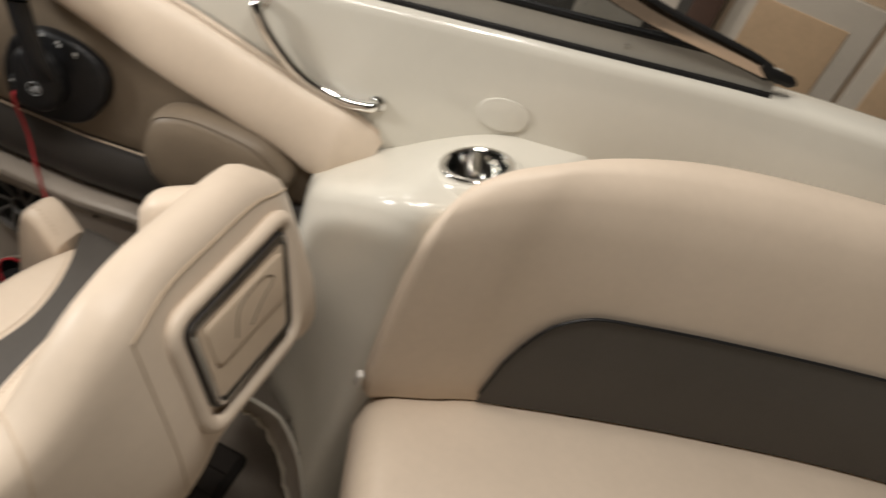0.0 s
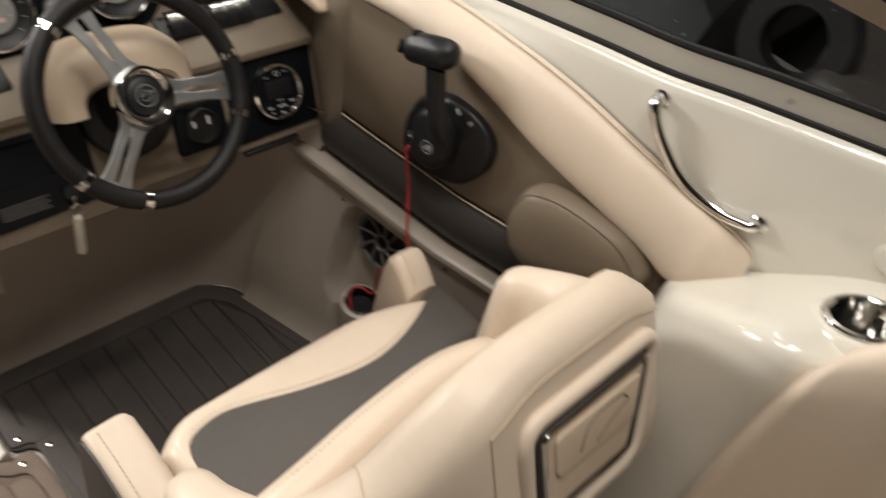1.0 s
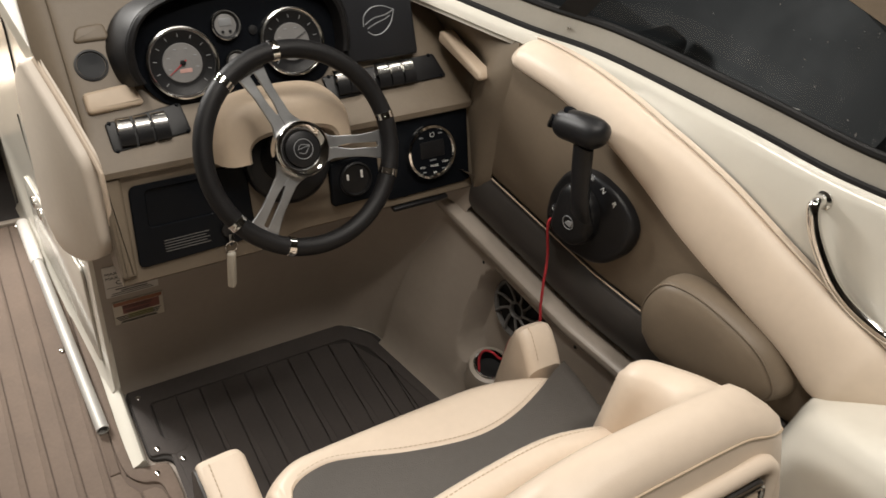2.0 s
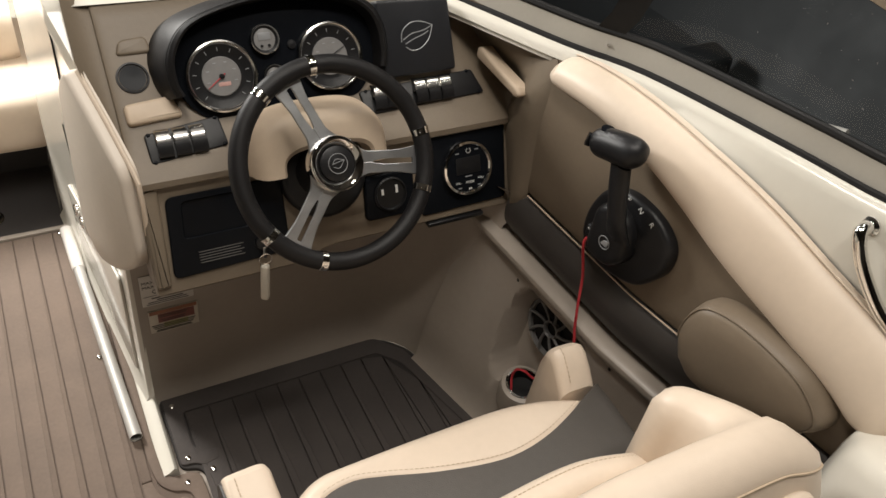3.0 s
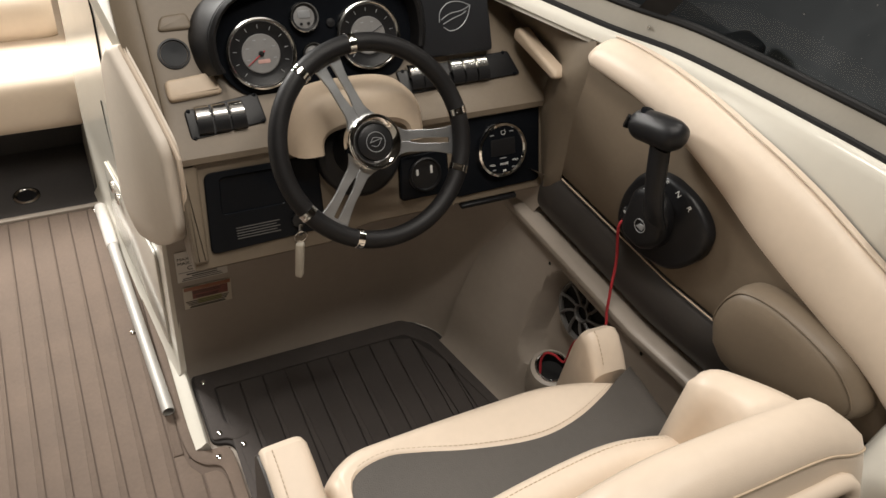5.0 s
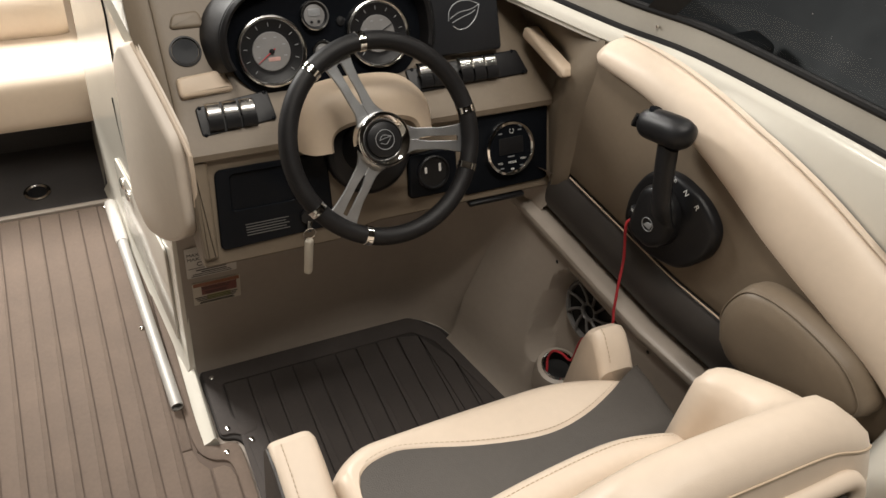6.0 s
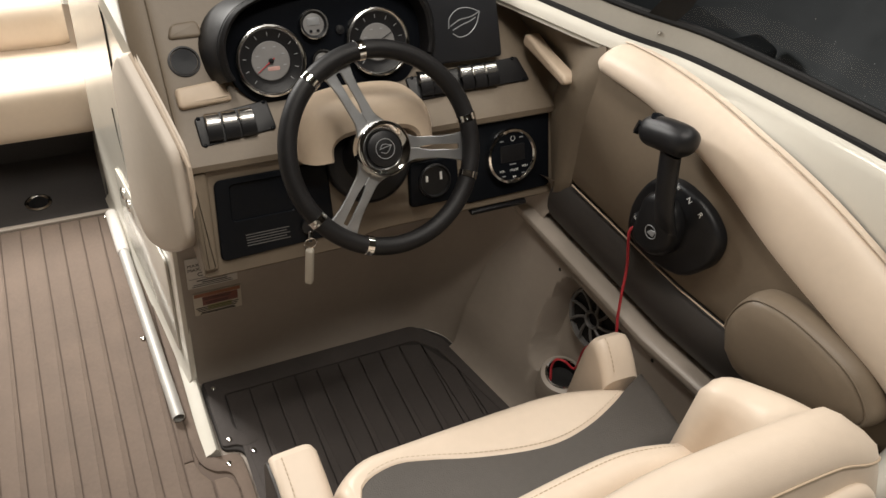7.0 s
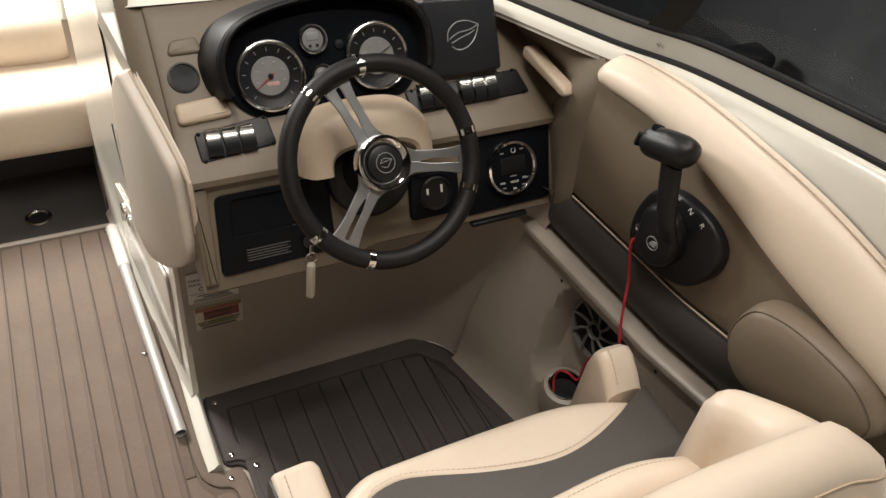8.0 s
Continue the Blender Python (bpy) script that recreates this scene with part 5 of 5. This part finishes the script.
N = 72
cx, cy, ct, cb, cw, cs = [[v.x for v in chan(i, N)] for i in range(6)]
rows = []
for i in range(N + 1):
    a, b = max(i - 1, 0), min(i + 1, N)
    t = Vector((cx[b] - cx[a], cy[b] - cy[a], 0)).normalized()
    o = Vector((t.y, -t.x, 0))
    e = min(i, N - i)
    k = math.sqrt(1 - (1 - min(1, e / 4)) ** 2) * 0.9 + 0.1
    w, zt, zb, sl = cw[i] * k, ct[i], cb[i], cs[i]
    zt = zt - 0.03 * (1 - k)
    sec = [(-0.4 * w, zb), (-0.5 * w, zb + 0.4 * (zt - zb)), (-0.5 * w, zt - 0.06), (-0.46 * w, zt - 0.028), (-0.34 * w, zt - 0.008), (-0.15 * w, zt), (0.15 * w, zt - 0.001), (0.36 * w, zt - 0.008),
           (0.47 * w, zt - 0.022), (0.5 * w + sl * 0.02, zt - 0.045), (0.5 * w + sl * 0.09, zt - 0.11), (0.5 * w + sl * 0.15, zt - 0.17), (0.48 * w + sl * 0.19, zt - 0.23), (0.3 * w + sl * 0.16, max(zb, zt - 0.28)), (0, max(zb - 0.01, zt - 0.32))]
    rows.append([Vector((cx[i], cy[i], 0)) + o * d + Vector((0, 0, z)) for d, z in sec])
part("backrest", loft(rows, closed=True, caps=True), CREAM, hs, smooth=80)
part("top_seam", tube([r[8] + Vector((0, -0.0005, 0.0003)) for r in rows[25:53]], 0.0014, 6), THREAD, hs)
part("rear_seam", tube([r + Vector((0, -0.0006, 0)) for r in rows[25][8:13]], 0.0009, 6), THREAD, hs)
part("side_seam", tube([r + Vector((0, 0, 0.0005)) for r in rows[18][3:12]], 0.0014, 6), CREAMD, hs)
# pocket in the back of the backrest
PK = basis((0.06, -1.0885, 0.848), (1, 0.0, 0), (0, 0.394, 0.919))
pk = part("pocket", slab(rounded([(-0.088, -0.062), (0.075, -0.068), (0.112, 0.058), (-0.092, 0.06)], 0.014), PK, -0.02, 0.0035, 0.003), GREYB, hs, "recessed storage pocket with a shiny edge")
bd = rounded([(-0.105, -0.082), (0.09, -0.088), (0.13, 0.072), (-0.108, 0.074)], 0.03)
part("pocket_border", tube([PK @ Vector((p.x, p.y, -0.004)) for p in bd], 0.011, 12, closed=True), CREAM, pk)
part("pocket_panel", slab(rounded([(-0.078, -0.052), (0.066, -0.058), (0.10, 0.048), (-0.082, 0.05)], 0.01), PK, 0.0, 0.0055, 0.002), CREAMD, pk)
edge = rounded([(-0.083, -0.057), (0.0705, -0.063), (0.106, 0.053), (-0.087, 0.055)], 0.012)
part("pocket_edge", tube([PK @ Vector((p.x, p.y, 0.005)) for p in edge], 0.0032, 8, closed=True), BEZEL, pk)
part("pocket_flap", slab(rounded([(-0.07, -0.012), (0.075, -0.02), (0.09, 0.04), (-0.07, 0.045)], 0.012), PK, 0.004, 0.009, 0.003), CREAMD, pk)
part("flap_crease", tube(spline([tuple(PK @ Vector((u, v, 0.0092))) for u, v in ((-0.03, 0.0), (-0.01, 0.03), (0.04, 0.034), (0.06, 0.02), (0.03, 0.01), (0.0, -0.004))], 24), 0.0011, 6), TAN, pk)
lum = spline([(-0.215, -0.845, 0.545), (-0.16, -0.848, 0.57), (-0.1, -0.845, 0.582), (0.01, -0.834, 0.592), (0.148, -0.826, 0.592), (0.24, -0.838, 0.582), (0.298, -0.852, 0.565)], 40)
part("lumbar_roll", tube(lum, [0.018, 0.027, 0.033] + [0.036] * 35 + [0.033, 0.027, 0.018], 16), CREAM, hs)
part("stitching", dashed([p + Vector((0, 0.018, 0.0315)) for p in lum[3:-3]], 0.0009), THREAD, hs)
back = spline([(-0.2, -0.90, 0.57), (-0.1, -0.925, 0.615), (0.03, -0.93, 0.63), (0.15, -0.928, 0.63), (0.24, -0.91, 0.6), (0.29, -0.88, 0.565)], 40)
part("back_pad", tube(back, [0.02, 0.034, 0.045] + [0.05] * 35 + [0.045, 0.034, 0.02], 16), CREAM, hs)
part("shell", box(-0.225, 0.285, -0.95, -0.64, 0.36, 0.44, 0.03), GREYB, hs)
part("pedestal", lathe([(0.17, 0.003), (0.17, 0.012), (0.06, 0.03), (0.045, 0.06), (0.045, 0.37)], pose(0.04, -0.8, 0.0), 32), SATIN, hs)

# ---------------- pole lying by the console ----------------
pole = thing("boat_pole", "satin aluminium tube lying on the aisle floor", "pole")
p0, p1, p2 = Vector((-0.388, -0.09, 0.016)), Vector((-0.413, 0.50, 0.016)), Vector((-0.419, 0.66, 0.016))
d = (p1 - p0).normalized()
M0 = basis(p0, d.cross(Vector((0, 0, 1))), Vector((0, 0, 1)))
L = (p1 - p0).length
if (M0.to_3x3() @ Vector((0, 0, 1))).dot(d) < 0:
    M0 = basis(p0, -d.cross(Vector((0, 0, 1))), Vector((0, 0, 1)))
part("barrel", lathe([(0.0118, 0.08), (0.0118, 0.0), (0.0138, 0.0), (0.0138, L)], M0, 28), SATIN, pole)
# Black disc inside the tube end, for the dark of its hollow.
part("bore_shade", lathe([(0.0118, 0.02), (0.0001, 0.02)], M0, 20), RUBBER, pole)
part("sleeve", tube([p1 - d * 0.01, p1, p2], [0.015, 0.0165, 0.0165], 24), PAPER, pole)

# ---------------- bow ----------------
tagged(link("threshold", box(-1.28, -0.36, 0.684, 0.70, -0.05, 0.006, 0.003), LINER), "pale strip at the end of the aisle", "trim", kind="structure")
tagged(link("bow_floor", box(-1.25, -0.39, 0.70, 1.3, -0.05, 0.0), BOWDK), "charcoal bow floor mat, its colour darkened for shadow", "floor", kind="structure")
dn = thing("floor_drain", "round chrome-rimmed floor drain", "drain")
part("ring", lathe([(0.036, 0.0), (0.036, 0.004), (0.030, 0.006), (0.025, 0.003)], pose(-0.60, 0.785, 0.0), 32), BEZEL, dn)
part("grate", lathe([(0.026, 0.003), (0.012, 0.004), (0.0001, 0.004)], pose(-0.60, 0.785, 0.0), 24), BLACKP, dn)
bow = thing("bow_seat", "cream vinyl bow seat cushions in bright light", "seat")
part("base", box(-1.05, -0.40, 1.0, 1.1, 0.0, 0.2), BOWDK, bow)


def cushion(x0, x1, y0, y1, z0, z1, r):
    rws = []
    for x, k in ((x0, 0.6), (x0 + 0.012, 0.85), (x0 + 0.04, 1), (x1 - 0.05, 1), (x1 - 0.015, 0.87), (x1, 0.6)):
        c = [Vector(p) for p in rounded([(y0, z0), (y1, z0), (y1, z1), (y0, z1)], r, 6)]
        m2 = Vector(((y0 + y1) / 2, (z0 + z1) / 2))
        rws.append([Vector((x, m2.x + (p.x - m2.x) * (1 - (1 - k) * 0.12), m2.y + (p.y - m2.y) * (1 - (1 - k) * 0.3))) for p in c])
    return loft(rws, closed=True, caps=True)


part("cushion", cushion(-1.0, -0.375, 0.80, 1.30, 0.18, 0.36, 0.06), CREAM, bow)
part("back_cushion", cushion(-1.0, -0.42, 1.0, 1.35, 0.33, 0.50, 0.08), CREAM, bow)
part("headrest", cushion(-0.95, -0.36, 1.3, 1.6, 0.4, 0.62, 0.08), CREAM, bow)
rows = [[Vector((-0.42, y, 0.0)), Vector((-0.40, y, 0.25)), Vector((-0.39, y, 0.5)), Vector((-0.375, y, 0.7)), Vector((-0.34, y, 0.72))] for y in (0.75, 1.0, 1.6)]
tagged(link("bow_side_wall", loft(rows), GEL), "white gelcoat wall beside the bow seat", "wall", kind="structure")
tagged(link("transom", box(-2.3, 1.06, -3.05, -3.0, -0.6, 1.0, 0.02), GEL), "white gelcoat transom", "hull side", kind="structure")

# ---------------- the room ----------------
tagged(link("room_floor", box(-7, 4.3, -7, 9, -0.95, -0.9), CONCRETE), "grey concrete workshop floor", "floor", kind="structure")
tagged(link("ceiling", box(-7, 4.3, -7, 9, 3.5, 3.6), WALLM), "pale workshop ceiling", "ceiling", kind="structure")
for n, b in (("wall_east", (4.2, 4.3, -7, 9)), ("wall_west", (-7.1, -7, -7, 9)), ("wall_north", (-7, 4.3, 9, 9.1)), ("wall_south", (-7, 4.3, -7.1, -7))):
    tagged(link(n, box(*b, -0.95, 3.55), WALLM), "pale painted workshop wall", "wall", kind="structure")

# a dark parked car beside the boat
car = thing("parked_car", "black parked car beside the boat", "car")
rws = []
for y, k in ((-0.35, 0.0), (-0.3, 0.55), (-0.1, 0.8), (0.5, 0.95), (1.2, 1.0), (3.0, 1.0), (4.0, 0.9), (4.2, 0.6)):
    h = 0.15 + 0.6 * k
    rws.append([Vector((1.62, y, -0.72)), Vector((1.56, y, -0.4)), Vector((1.56, y, -0.02)), Vector((1.60, y, 0.10)), Vector((1.66, y, min(h, 0.14))), Vector((1.85, y, max(0.15, h - 0.08))), Vector((2.05, y, h)), Vector((2.9, y, h)), Vector((3.3, y, 0.1)), Vector((3.35, y, -0.6))])
part("body", loft(rws), CARBLACK, car)
part("window", loft([[Vector((1.672, y, 0.17)), Vector((1.83, y, 0.50))] for y in (0.55, 1.2, 1.9)]), BLACKG, car)
for y in (0.35, 3.1):
    w = part("wheel", lathe([(0.33, 0.0), (0.33, 0.14), (0.30, 0.17), (0.21, 0.17)], basis((1.70, y, -0.57), (0, 1, 0), (0, 0, -1)), 40), RUBBER, car)
    part("wheel_rim", lathe([(0.21, 0.165), (0.2, 0.14), (0.06, 0.15), (0.0001, 0.16)], basis((1.70, y, -0.57), (0, 1, 0), (0, 0, -1)), 32), BRUSHED, w)
part("wing_mirror", box(1.40, 1.58, 0.42, 0.55, 0.14, 0.27, 0.03), CARBLACK, car)
gd = thing("trailer_guide", "white plastic trailer guide post", "guide post")
part("pipe", tube([(1.22, -0.02, -0.9), (1.22, -0.02, 0.36), (1.24, -0.10, 0.46), (1.30, -0.26, 0.50)], 0.022, 12), PAPER, gd)
mt = thing("shop_machine", "dark wheeled machine with a black tyre", "machine")
part("tyre", lathe([(0.10, -0.05), (0.17, -0.05), (0.19, 0.0), (0.17, 0.05), (0.10, 0.05)], basis((1.75, -0.62, 0.55), (0, 1, 0), (0.3, 0, 1)), 32), RUBBER, mt)
part("engine", box(1.6, 2.0, -1.0, -0.72, 0.0, 0.55, 0.05), GREYB, mt)
part("stand", box(1.68, 1.9, -0.95, -0.5, -0.9, 0.4, 0.03), SATIN, mt)

# panelled timber doors on the far wall
cab = thing("panel_cabinet", "pale cabinet with birch plywood door panels", "cabinet")
part("carcass", box(2.62, 3.0, -3.4, -1.62, -0.9, 1.7, 0.01), WOODP2, cab)
for k in range(3):
    y1 = -1.64 - 0.52 * k
    d0 = part("door", box(2.59, 2.62, y1 - 0.5, y1, 0.25, 0.78, 0.006), PAINTW, cab)
    part("door_panel", box(2.582, 2.592, y1 - 0.41, y1 - 0.07, 0.31, 0.67, 0.004), WOODP, d0)
    part("door", box(2.59, 2.62, y1 - 0.5, y1, -0.85, 0.22, 0.006), PAINTW, cab)
post = thing("timber_post", "dark brown timber post against the wall", "post")
part("timber", box(2.5, 2.6, -1.60, -1.50, -0.9, 2.4, 0.008), POSTM, post)
bd = thing("white_boards", "stack of white trim boards leaning on the wall", "boards")
for k in range(3):
    part("board", box(2.62 + 0.02 * k, 2.635 + 0.02 * k, -1.46 + 0.10 * k, -1.34 + 0.10 * k, -0.9, 1.6, 0.003), PAINTW, bd)
